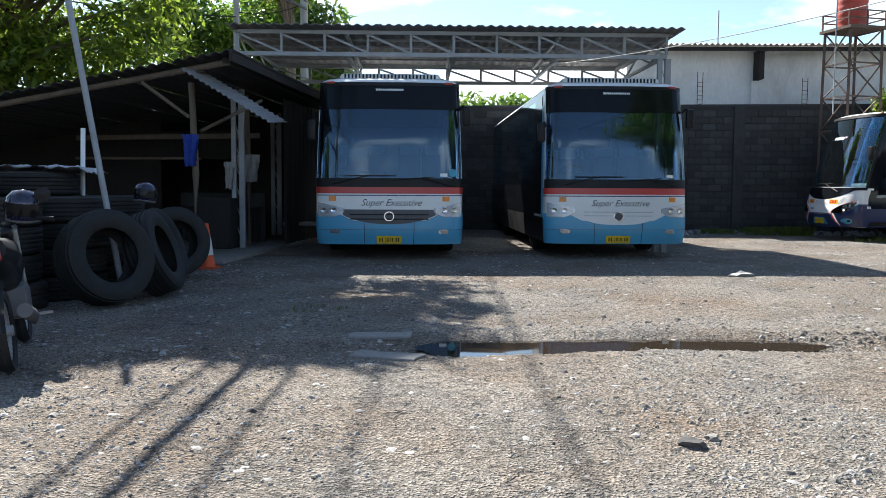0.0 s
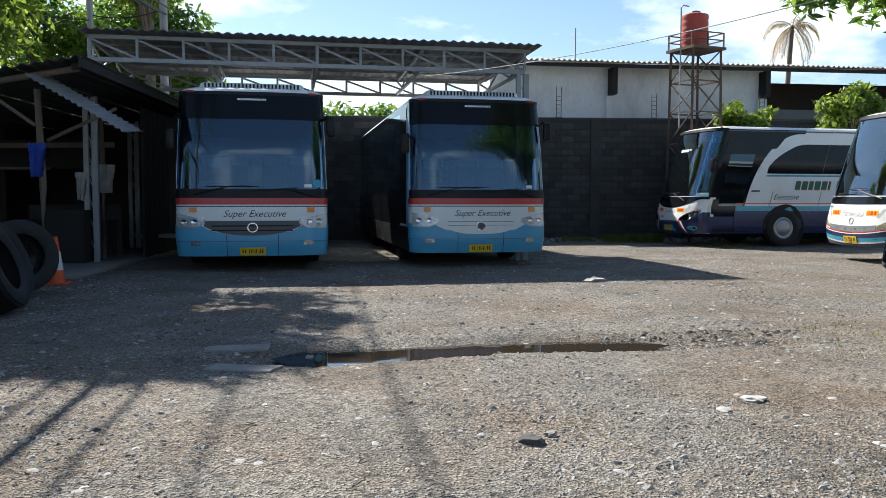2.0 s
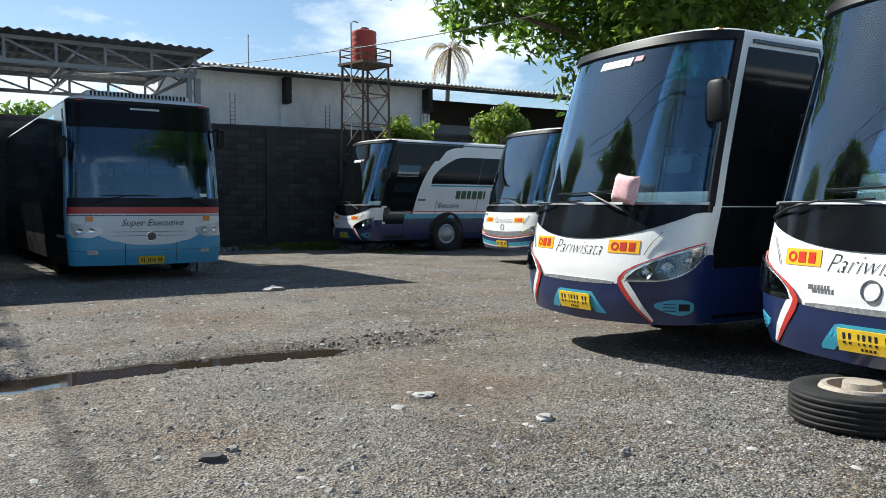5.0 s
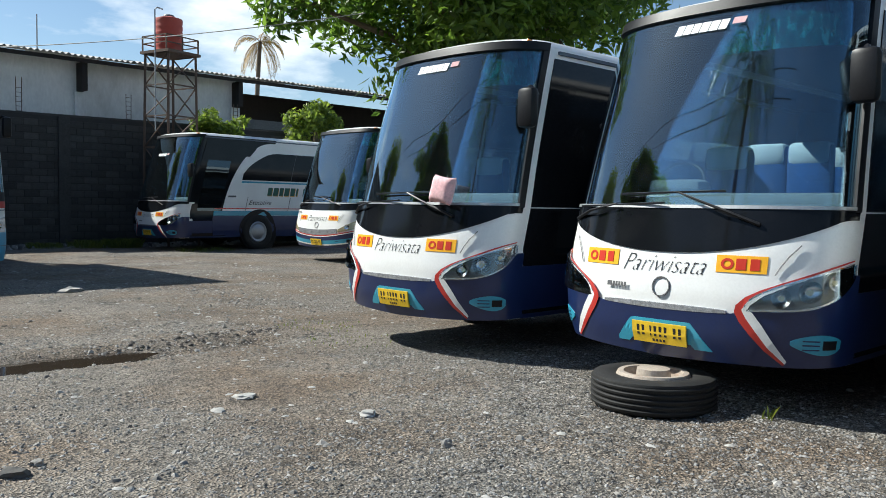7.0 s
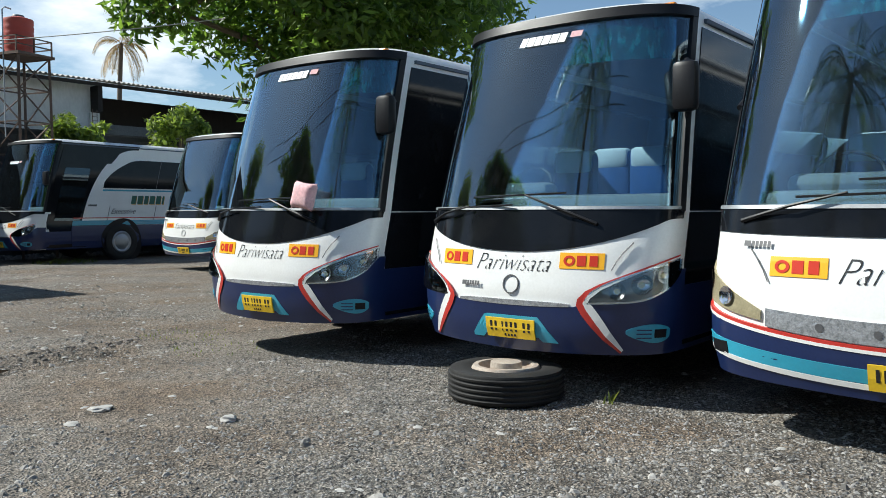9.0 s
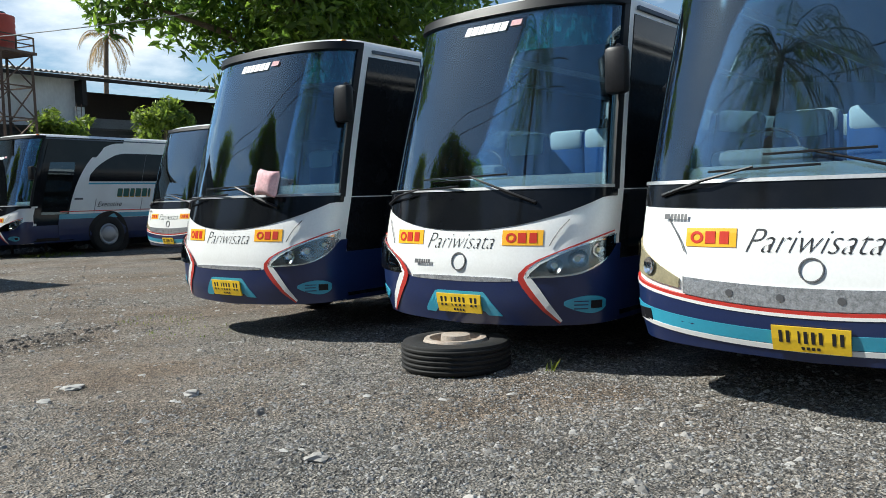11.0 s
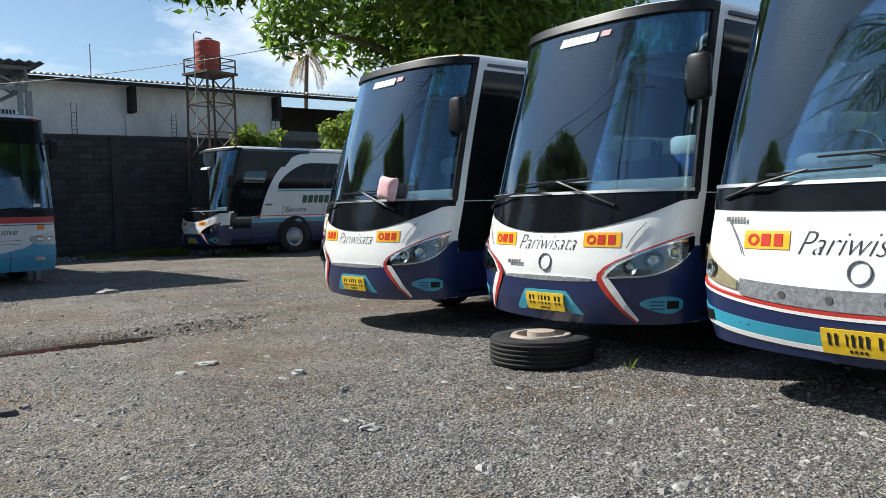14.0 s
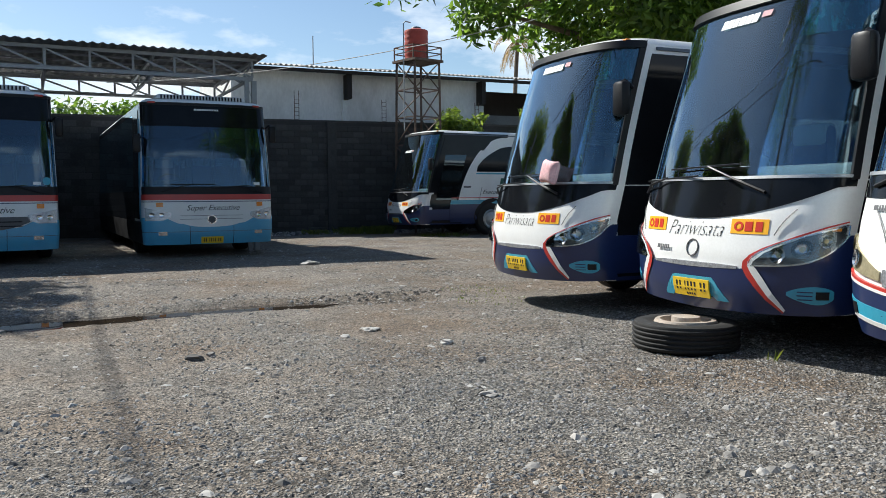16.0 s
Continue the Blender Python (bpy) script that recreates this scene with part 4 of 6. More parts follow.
bus_g, SG = tour_bus(at_front(4.33, 1.18, -88.0), "white and navy tour bus with rounded front and yellowed headlamps", {"round": True}, 2.36, 2.92)
bus_d, SD = tour_bus(at_front(9.25, 16.75, -86.0), "white and navy tour bus half hidden behind its neighbour", {"round": True, "lamp": LAMPY}, 2.4, 3.12)
bus_c, SC = tour_bus(at_front(7.55, 22.95, -81.0), "white and navy coach with a long dark side window", {"star": False, "coach": True, "length": 11.0}, 2.45, 3.27)


# ---- ground ----
def ground_mat():
    m = mat("gravel_yard_ground", (0.20, 0.175, 0.146), 0.93, var=0.30, scale=1.2, fine=45, bump=0.9, bump_dist=0.03, stain=(0.105, 0.096, 0.086), stain_amt=0.75)
    n, l = m.node_tree.nodes, m.node_tree.links
    p = n["Principled BSDF"]
    src = p.inputs["Base Color"].links[0].from_socket
    tc = n.new("ShaderNodeTexCoord")
    vo = n.new("ShaderNodeTexVoronoi"); vo.inputs["Scale"].default_value = 66
    l.new(tc.outputs["Object"], vo.inputs["Vector"])
    bw = n.new("ShaderNodeRGBToBW"); l.new(vo.outputs["Color"], bw.inputs[0])
    r = n.new("ShaderNodeMapRange"); r.inputs[1].default_value, r.inputs[2].default_value, r.inputs[3].default_value, r.inputs[4].default_value = 0.2, 0.8, 0.58, 1.55
    l.new(bw.outputs[0], r.inputs[0])
    x = n.new("ShaderNodeMix"); x.data_type, x.blend_type = "RGBA", "MULTIPLY"; x.inputs[0].default_value = 1
    l.new(src, x.inputs[6]); l.new(r.outputs[0], x.inputs[7]); l.new(x.outputs[2], p.inputs["Base Color"])
    # bare brown earth_patches between gravelly ones
    pn = n.new("ShaderNodeTexNoise"); pn.inputs["Scale"].default_value, pn.inputs["Detail"].default_value, pn.inputs["Roughness"].default_value = 0.55, 7, 0.62
    l.new(tc.outputs["Object"], pn.inputs["Vector"])
    pr = n.new("ShaderNodeMapRange"); pr.inputs[1].default_value, pr.inputs[2].default_value, pr.inputs[4].default_value = 0.44, 0.62, 0.8
    l.new(pn.outputs["Fac"], pr.inputs[0])
    px = n.new("ShaderNodeMix"); px.data_type, px.blend_type = "RGBA", "MULTIPLY"
    px.inputs[7].default_value = (0.82, 0.66, 0.52, 1)
    l.new(pr.outputs[0], px.inputs[0]); l.new(x.outputs[2], px.inputs[6])
    # worn dark tarmac with a ragged edge across one corner of the yard
    sp = n.new("ShaderNodeSeparateXYZ"); l.new(tc.outputs["Object"], sp.inputs[0])
    k1 = n.new("ShaderNodeMath"); k1.operation = "MULTIPLY_ADD"; k1.inputs[1].default_value, k1.inputs[2].default_value = 0.75, 2.6
    k0 = n.new("ShaderNodeMath"); k0.operation = "MAXIMUM"; k0.inputs[1].default_value = 0
    l.new(sp.outputs[0], k0.inputs[0]); l.new(k0.outputs[0], k1.inputs[0])
    k2 = n.new("ShaderNodeMath"); k2.operation = "SUBTRACT"; l.new(k1.outputs[0], k2.inputs[0]); l.new(sp.outputs[1], k2.inputs[1])
    k3 = n.new("ShaderNodeMath"); k3.operation = "MULTIPLY_ADD"; k3.inputs[1].default_value = 5.0
    l.new(pn.outputs["Fac"], k3.inputs[0]); l.new(k2.outputs[0], k3.inputs[2])
    kr = n.new("ShaderNodeMapRange"); kr.inputs[1].default_value, kr.inputs[2].default_value, kr.inputs[4].default_value = 2.1, 3.1, 0.9
    l.new(k3.outputs[0], kr.inputs[0])
    kx = n.new("ShaderNodeMix"); kx.data_type, kx.blend_type = "RGBA", "MULTIPLY"; kx.inputs[7].default_value = (0.84, 0.87, 0.90, 1)
    l.new(kr.outputs[0], kx.inputs[0]); l.new(px.outputs[2], kx.inputs[6]); l.new(kx.outputs[2], p.inputs["Base Color"])
    # ragged cracks and pits where the surface has broken up
    wob = n.new("ShaderNodeTexNoise"); wob.inputs["Scale"].default_value, wob.inputs["Detail"].default_value = 4.0, 5
    l.new(tc.outputs["Object"], wob.inputs["Vector"])
    wm = n.new("ShaderNodeMix"); wm.data_type, wm.blend_type = "RGBA", "LINEAR_LIGHT"; wm.inputs[0].default_value = 0.35
    l.new(tc.outputs["Object"], wm.inputs[6]); l.new(wob.outputs["Color"], wm.inputs[7])
    ck = n.new("ShaderNodeTexVoronoi"); ck.feature = "DISTANCE_TO_EDGE"; ck.inputs["Scale"].default_value = 1.7
    l.new(wm.outputs[2], ck.inputs["Vector"])
    cr = n.new("ShaderNodeMapRange"); cr.inputs[1].default_value, cr.inputs[2].default_value, cr.inputs[3].default_value, cr.inputs[4].default_value = 0.004, 0.03, 0.85, 0.0
    l.new(ck.outputs["Distance"], cr.inputs[0])
    cn = n.new("ShaderNodeTexNoise"); cn.inputs["Scale"].default_value, cn.inputs["Detail"].default_value = 1.6, 3
    l.new(tc.outputs["Object"], cn.inputs["Vector"])
    cg = n.new("ShaderNodeMapRange"); cg.inputs[1].default_value, cg.inputs[2].default_value = 0.52, 0.62
    l.new(cn.outputs["Fac"], cg.inputs[0])
    pt = n.new("ShaderNodeTexNoise"); pt.inputs["Scale"].default_value, pt.inputs["Detail"].default_value, pt.inputs["Roughness"].default_value = 13.0, 8, 0.7
    l.new(tc.outputs["Object"], pt.inputs["Vector"])
    pg = n.new("ShaderNodeMapRange"); pg.inputs[1].default_value, pg.inputs[2].default_value, pg.inputs[3].default_value, pg.inputs[4].default_value = 0.36, 0.44, 0.6, 0.0
    l.new(pt.outputs["Fac"], pg.inputs[0])
    cm = n.new("ShaderNodeMath"); cm.operation = "MULTIPLY"; l.new(cr.outputs[0], cm.inputs[0]); l.new(cg.outputs[0], cm.inputs[1])
    ca = n.new("ShaderNodeMath"); ca.operation = "MAXIMUM"; l.new(cm.outputs[0], ca.inputs[0]); l.new(pg.outputs[0], ca.inputs[1])
    cx = n.new("ShaderNodeMix"); cx.data_type = "RGBA"; cx.inputs[7].default_value = (0.035, 0.033, 0.031, 1)
    # crumbly stones showing through the worn tarmac
    v2 = n.new("ShaderNodeTexVoronoi"); v2.inputs["Scale"].default_value = 42
    l.new(wm.outputs[2], v2.inputs["Vector"])
    w2 = n.new("ShaderNodeRGBToBW"); l.new(v2.outputs["Color"], w2.inputs[0])
    r2 = n.new("ShaderNodeMapRange"); r2.inputs[1].default_value, r2.inputs[2].default_value, r2.inputs[3].default_value, r2.inputs[4].default_value = 0.2, 0.85, 0.35, 1.75
    l.new(w2.outputs[0], r2.inputs[0])
    x2 = n.new("ShaderNodeMix"); x2.data_type, x2.blend_type = "RGBA", "MULTIPLY"
    l.new(kr.outputs[0], x2.inputs[0]); l.new(kx.outputs[2], x2.inputs[6]); l.new(r2.outputs[0], x2.inputs[7])
    l.new(ca.outputs[0], cx.inputs[0]); l.new(x2.outputs[2], cx.inputs[6]); l.new(cx.outputs[2], p.inputs["Base Color"])
    deep = n.new("ShaderNodeMath"); deep.operation = "MULTIPLY_ADD"; deep.inputs[1].default_value = -1.2
    l.new(ca.outputs[0], deep.inputs[0]); l.new(vo.outputs["Distance"], deep.inputs[2])
    b = n.new("ShaderNodeBump"); b.inputs["Strength"].default_value, b.inputs["Distance"].default_value = 0.9, 0.018
    l.new(deep.outputs[0], b.inputs["Height"])
    l.new(p.inputs["Normal"].links[0].from_socket, b.inputs["Normal"]); l.new(b.outputs[0], p.inputs["Normal"])
    return m


def gz(x, y):
    """Height of the ground: small unevenness, and the long shallow gully that holds water."""
    z = 0.018 * noise.noise(Vector((x * 0.7, y * 0.7, 0))) + 0.010 * noise.noise(Vector((x * 3.1, y * 3.1, 4)))
    if -4 < x < 6.5 and -1 < y < 11:
        z += 0.009 * noise.noise(Vector((x * 7.0, y * 7.0, 7))) + 0.006 * noise.noise(Vector((x * 15.0, y * 15.0, 2)))
    yc = 7.46 + 0.10 * (x - 0.2) + 0.09 * math.sin(x * 1.3)
    if -1.6 < x < 4.2:
        edge = min(1, (x + 1.6) / 0.7, (4.2 - x) / 0.9)
        z -= 0.085 * edge * math.exp(-((y - yc) / (0.30 if x < 0.7 else 0.24)) ** 2)
        z += 0.025 * edge * math.exp(-((y - yc - 0.45) / 0.18) ** 2)
    return z


def axis_steps(lo, hi, a, b, fine):
    out = list(np.arange(a, b + 1e-6, fine))
    s, x = fine, a
    left = []
    while x > lo:
        s *= 1.35; x -= s; left.append(x)
    s, x = fine, out[-1]
    right = []
    while x < hi:
        s *= 1.35; x += s; right.append(x)
    return left[::-1] + out + right


xs, ys = axis_steps(-900, 900, -4.5, 6.5, 0.04), axis_steps(-900, 900, 0.6, 10.0, 0.04)
vs = [(x, y, gz(x, y) if abs(x) < 40 and abs(y) < 40 else 0) for y in ys for x in xs]
nx = len(xs)
fs = [(j * nx + i, j * nx + i + 1, (j + 1) * nx + i + 1, (j + 1) * nx + i) for j in range(len(ys) - 1) for i in range(nx - 1)]
gme = bpy.data.meshes.new("ground")
gme.from_pydata(vs, [], fs)
gme.shade_smooth()
gme.materials.append(ground_mat())
ground = tagged(new("ground", gme), "grey gravel and packed earth yard with scattered stones", "ground", kind="structure")


# ---- perimeter wall and building behind ----
WY, WT = 26.0, 3.80
wall = tagged(solo("wall_north", boxm(-24, 34, WY - 0.016, WY + 0.2, -0.05, WT - 0.04), MORTAR, Matrix(), "soot-dark concrete block boundary wall with pale streaks", "wall"), kind="structure")
coping = part("coping", boxm(-24, 34, WY - 0.02, WY + 0.22, WT - 0.04, WT + 0.03, 0.01), BLOCK, wall, "thin rendered wall top")
for x in (-9.0, -3.0, 2.6, 6.2, 10.5, 15.0, 20.0):
    part("pier", boxm(x - 0.16, x + 0.16, WY - 0.10, WY + 0.1, -0.05, WT - 0.045, 0.01), BLOCK, wall, "narrow concrete pier")
for x in (5.05, 8.1, 11.6):
    for dx in (-0.07, 0.07):
        part("starter_bar", bar((x + dx, WY + 0.1, WT - 0.3), (x + dx * 1.1, WY + 0.1, WT + 1.0 - 0.2 * (x > 6)), 0.012, 5), RUST, wall, "bare steel starter bar")
    for k in range(6):
        part("stirrup", bar((x - 0.085, WY + 0.1, WT + 0.05 + k * 0.13), (x + 0.085, WY + 0.1, WT + 0.05 + k * 0.13), 0.008, 4), RUST, wall)

# white workshop behind the wall
BY = 29.2
bld = tagged(thing("workshop_building", Matrix.Translation((24, 29.2, 0)) @ Matrix.Rotation(radians(4.2), 4, "Z") @ Matrix.Translation((-24, -29.2, 0)), "long white plastered workshop with a low corrugated roof", "building"), kind="structure")
part("wall", boxm(3.2, 12.65, BY, BY + 0.2, 0, 5.75), PLASTER, bld, "stained white plaster wall")
part("wall", boxm(12.65, 30, BY + 0.4, BY + 0.6, 0, 4.45), GREYBLOCK, bld, "bare grey block wall below an open gap")
part("wall", boxm(12.65, 30, BY + 3.0, BY + 3.2, 0, 5.75), DARKWOOD, bld)
part("end_wall", boxm(3.0, 3.2, BY, BY + 8, 0, 6.0), PLASTER, bld)
for x in (7.13, 12.55):
    part("pilaster", boxm(x - 0.17, x + 0.17, BY - 0.14, BY - 0.003, 0, 4.75, 0.01), PLASTER, bld)
    part("roof_bracket", boxm(x - 0.09, x + 0.09, BY - 0.5, BY - 0.005, 4.77, 5.65, 0.01), DARKWOOD, bld, "dark timber roof bracket")
part("shadow_board", boxm(3.0, 30, BY - 0.62, BY - 0.56, 5.62, 5.74), DARKWOOD, bld, "dark fascia board")


def corrugated(w, d, pitch, amp, thick=0.012, per=8):
    """A corrugated sheet, waves across x, lying in the xy plane, with thickness."""
    bm = bmesh.new()
    n = max(4, int(w / pitch * per))
    rows = []
    for zz in (0, -thick):
        rows.append([[bm.verts.new((i * w / n, y, zz + amp * math.cos(2 * math.pi * i * w / n / pitch))) for i in range(n + 1)] for y in (0, d * 0.5, d)])
    for o in (0, 1):
        for j in range(2):
            for i in range(n):
                q = (rows[o][j][i], rows[o][j][i + 1], rows[o][j + 1][i + 1], rows[o][j + 1][i])
                bm.faces.new(q if o == 0 else q[::-1])
    for j, s in ((0, 1), (2, -1)):
        for i in range(n):
            q = (rows[0][j][i + 1], rows[0][j][i], rows[1][j][i], rows[1][j][i + 1])
            bm.faces.new(q[::s])
    return bm


for k in range(14):
    sh = part("roof_sheet", corrugated(2.1, 4.6, 0.18, 0.03), ROOFL, bld, "stained corrugated roof sheet", True)
    sh.matrix_basis = pose(2.6 + k * 2.0, BY - 0.75 + 0.02 * (k % 3), 5.80 + 0.012 * (k % 2), 9, 0, 0)
part("mast", bar((6.2, BY + 1, 5.8), (6.2, BY + 1, 7.2), 0.02, 6), GREYSTEEL, bld, "thin roof mast")

# ---- canopy over the two coaches ----
can = thing("canopy", pose(2.64, 17.6, 0, 0, 0, 7.0), "grey steel truss canopy with a corrugated sheet roof", "canopy")
CL = 8.6
P = lambda x, y, z: (-x, y, z)


def truss(y, z0, z1, x0, x1, n, name):
    t = part(name, bar(P(x0, y, z1), P(x1, y, z1), 0.035, square=True), GREYSTEEL, can, "grey lattice truss")
    part("bottom_chord", bar(P(x0, y, z0), P(x1, y, z0), 0.04, square=True), GREYSTEEL, t)
    for i in range(n + 1):
        x = x0 + (x1 - x0) * i / n
        part("upright", bar(P(x, y, z0 + 0.04), P(x, y, z1 - 0.035), 0.025, square=True), GREYSTEEL, t)
        if i < n:
            xb = x0 + (x1 - x0) * (i + 1) / n
            part("diagonal", bar(P(x + 0.03, y + 0.028, z0 + 0.05), P(xb - 0.03, y + 0.028, z1 - 0.05), 0.02, square=True), GREYSTEEL, t)


truss(0, 3.93, 4.36, 0.05, CL, 10, "front_truss")
truss(4.3, 3.93, 4.30, 0.05, CL, 10, "rear_truss")
for x in (0.05, 2.19, 4.33, 6.46, CL):
    part("cross_beam", bar(P(x, 0.045, 4.33), P(x, 4.26, 4.28), 0.03, square=True), GREYSTEEL, can)
    part("cross_beam", bar(P(x, 0.045, 3.95), P(x, 4.26, 3.95), 0.03, square=True), GREYSTEEL, can)
    for k in range(4):
        part("brace", bar(P(x, 0.1 + k * 1.05, 3.99 if k % 2 else 4.29), P(x, 1.1 + k * 1.05, 4.27 if k % 2 else 3.99), 0.018, square=True), GREYSTEEL, can)
for k in range(6):
    part("purlin", bar(P(-0.1, 0.1 + k * 0.83, 4.385 - 0.007 * k), P(CL + 0.1, 0.1 + k * 0.83, 4.385 - 0.007 * k), 0.02, square=True), GREYSTEEL, can)
for k in range(9):
    s = part("roof_sheet", corrugated(1.04, 5.0, 0.19, 0.018), ROOFM, can, "dark corrugated roof sheet", True)
    s.matrix_basis = pose(-CL - 0.18 + k * 0.995, -0.35, 4.45 + 0.004 * (k % 2), -0.6, 0, 0)
for x, y in ((0.02, 0.0), (CL - 0.05, 0.0), (0.02, 4.3), (CL - 0.05, 4.3), (4.33, 4.3)):
    part("post", bar(P(x, y, 0), P(x, y, 3.89), 0.055, square=True), GREYSTEEL, can, "square grey steel post")
    part("post", bar(P(x + 0.16, y, 0), P(x + 0.16, y, 3.89), 0.045, square=True), GREYSTEEL, can)
    for k in range(9):
        part("lacing", bar(P(x + 0.05, y, 0.3 + k * 0.4), P(x + 0.12, y, 0.5 + k * 0.4), 0.012, 4), GREYSTEEL, can)

# ---- water tower ----
tow = thing("water_tower", pose(9.0, 25.0, 0, 0, 0, 20) @ Matrix.Diagonal((1, 1, 0.972, 1)), "rusty lattice tower carrying an orange water tank", "water tower")
for x in (-0.52, 0.52):
    for y in (-0.5, 0.5):
        part("leg", bar((x * 1.12, y * 1.12, 0), (x, y, 5.9), 0.035, square=True), RUST, tow, "rusty steel leg")
for lv in range(6):
    z0, z1 = 0.2 + lv * 0.95, 0.2 + (lv + 1) * 0.95
    for (ax, ay), (bx, by) in (((-0.52, -0.5), (0.52, -0.5)), ((0.52, -0.5), (0.52, 0.5)), ((0.52, 0.5), (-0.52, 0.5)), ((-0.52, 0.5), (-0.52, -0.5))):
        k0, k1 = 1.12 - 0.12 * z0 / 5.9, 1.12 - 0.12 * z1 / 5.9
        part("girt", bar((ax * k1, ay * k1, z1), (bx * k1, by * k1, z1), 0.02, square=True), RUST, tow)
        a, b = ((ax, ay), (bx, by)) if lv % 2 else ((bx, by), (ax, ay))
        part("brace", bar((a[0] * k0, a[1] * k0, z0), (b[0] * k1, b[1] * k1, z1), 0.016, square=True), RUST, tow)
plat = part("platform", boxm(-0.62, 0.62, -0.62, 0.62, 5.9, 5.98), RUST, tow, "rusty platform")
for x in (-0.60, 0, 0.60):
    for y in (-0.52, 0.52):
        part("rail_post", bar((x, y, 5.98), (x, y, 6.42), 0.018, square=True), RUST, plat)
for z in (6.2, 6.42):
    for a, b in (((-0.60, -0.52), (0.60, -0.52)), ((0.60, -0.52), (0.60, 0.52)), ((0.60, 0.52), (-0.60, 0.52)), ((-0.60, 0.52), (-0.60, -0.52))):
        part("rail", bar((*a, z), (*b, z), 0.016, square=True), RUST, plat)
prof = [(0.001, 0), (0.38, 0), (0.40, 0.03)]
for k in range(5):
    prof += [(0.40, 0.06 + k * 0.18), (0.387, 0.11 + k * 0.18), (0.40, 0.16 + k * 0.18)]
prof += [(0.40, 0.97), (0.39, 1.0), (0.2, 1.06), (0.001, 1.06)]
tank = solo("water_tank", lathe(prof, 40), TANKM, pose(8.95, 25.0, 5.812), "faded orange plastic water tank with ribs", "water tank", smooth=True)
part("lid", lathe([(0.001, 1.12), (0.15, 1.12), (0.18, 1.07), (0.18, 1.03)], 24), GREYP, tank, "dark screw lid", True)
part("pipe", tube([(-0.6, -0.5, -2.4), (-0.6, -0.5, 1.12), (-0.52, -0.45, 1.2), (-0.3, -0.3, 1.2)], 0.02, 6), GREYSTEEL, tank, "thin inlet pipe", True)


# ---- trees ----
def leaves(name, centres, count, size, material, parent, seed, flat=0.5, droop=0.0, shell=0.35):
    """Many small pointed leaves scattered through clumps (x, y, z, radius)."""
    rng = np.random.default_rng(seed)
    c = np.array(centres, float)
    wgt = c[:, 3] ** 2.2
    idx = rng.choice(len(c), count, p=wgt / wgt.sum())
    d = rng.normal(size=(count, 3)); d /= np.linalg.norm(d, axis=1)[:, None]
    r = (shell + (1 - shell) * rng.random(count) ** 0.6)[:, None] * c[idx, 3:4] * (0.8 + 0.45 * rng.random((count, 1)))
    pos = c[idx, :3] + d * r * np.array([1, 1, 0.75])
    nrm = d * 0.6 + rng.normal(size=(count, 3)) * 0.6 + np.array([0, 0, flat])
    nrm /= np.linalg.norm(nrm, axis=1)[:, None]
    t = rng.normal(size=(count, 3)) + np.array([0, 0, -droop]); t -= nrm * (t * nrm).sum(1)[:, None]; t /= np.linalg.norm(t, axis=1)[:, None]
    b = np.cross(nrm, t)
    s = size * (0.6 + 0.8 * rng.random((count, 1)))
    v = np.stack([pos - t * s, pos + b * s * 0.36 - nrm * s * 0.08, pos + t * s, pos - b * s * 0.36 - nrm * s * 0.08], 1).reshape(-1, 3)
    me = bpy.data.meshes.new(name)
    f = np.arange(count * 4).reshape(-1, 4)
    me.from_pydata(v.tolist(), [], f.tolist())
    me.materials.append(material)
    ob = new(name, me)
    ob.parent = parent
    return ob


def tree(x, y, height, crown, label, seed, count, size, material=None, trunk=0.25, lean=(0, 0), category="tree", base=0.0, clumps=34, cr=(0.9, 1.7)):
    """Tapered trunk with limbs and a ragged crown. crown: (centre x, y, z, radii x, y, z) from the trunk's foot."""
    rng = random.Random(seed)
    ob = thing("tree", pose(x, y, base), label, category)
    cx, cy, cz, rx, ry, rz = crown
    top = Vector((cx * 0.6 + lean[0], cy * 0.6 + lean[1], cz))
    tr = tube([(0, 0, -0.1), (top.x * 0.15, top.y * 0.1, height * 0.2), (top.x * 0.4, top.y * 0.45, cz * 0.55), top], [trunk * 1.25, trunk, trunk * 0.75, trunk * 0.3], 10)
    cs = []
    for i in range(clumps):
        while True:
            u = Vector((rng.uniform(-1, 1), rng.uniform(-1, 1), rng.uniform(-1, 1)))
            if 0.25 < u.length < 1:
                break
        c = Vector((cx + u.x * rx, cy + u.y * ry, cz + u.z * rz))
        cs.append((*c, rng.uniform(*cr)))
        if i % 2 == 0:
            st = Vector((top.x * 0.4, top.y * 0.45, cz * 0.55)).lerp(top, rng.random())
            mid = st.lerp(c, 0.5) + Vector((rng.uniform(-0.3, 0.3), rng.uniform(-0.3, 0.3), 0.3))
            tube([st, mid, c], [trunk * 0.35, trunk * 0.2, trunk * 0.06], 6, tr)
    part("trunk", tr, BARK, ob, "grey-brown trunk and limbs", True)
    leaves("crown", cs, count, size, material or LEAF, ob, seed)
    return ob


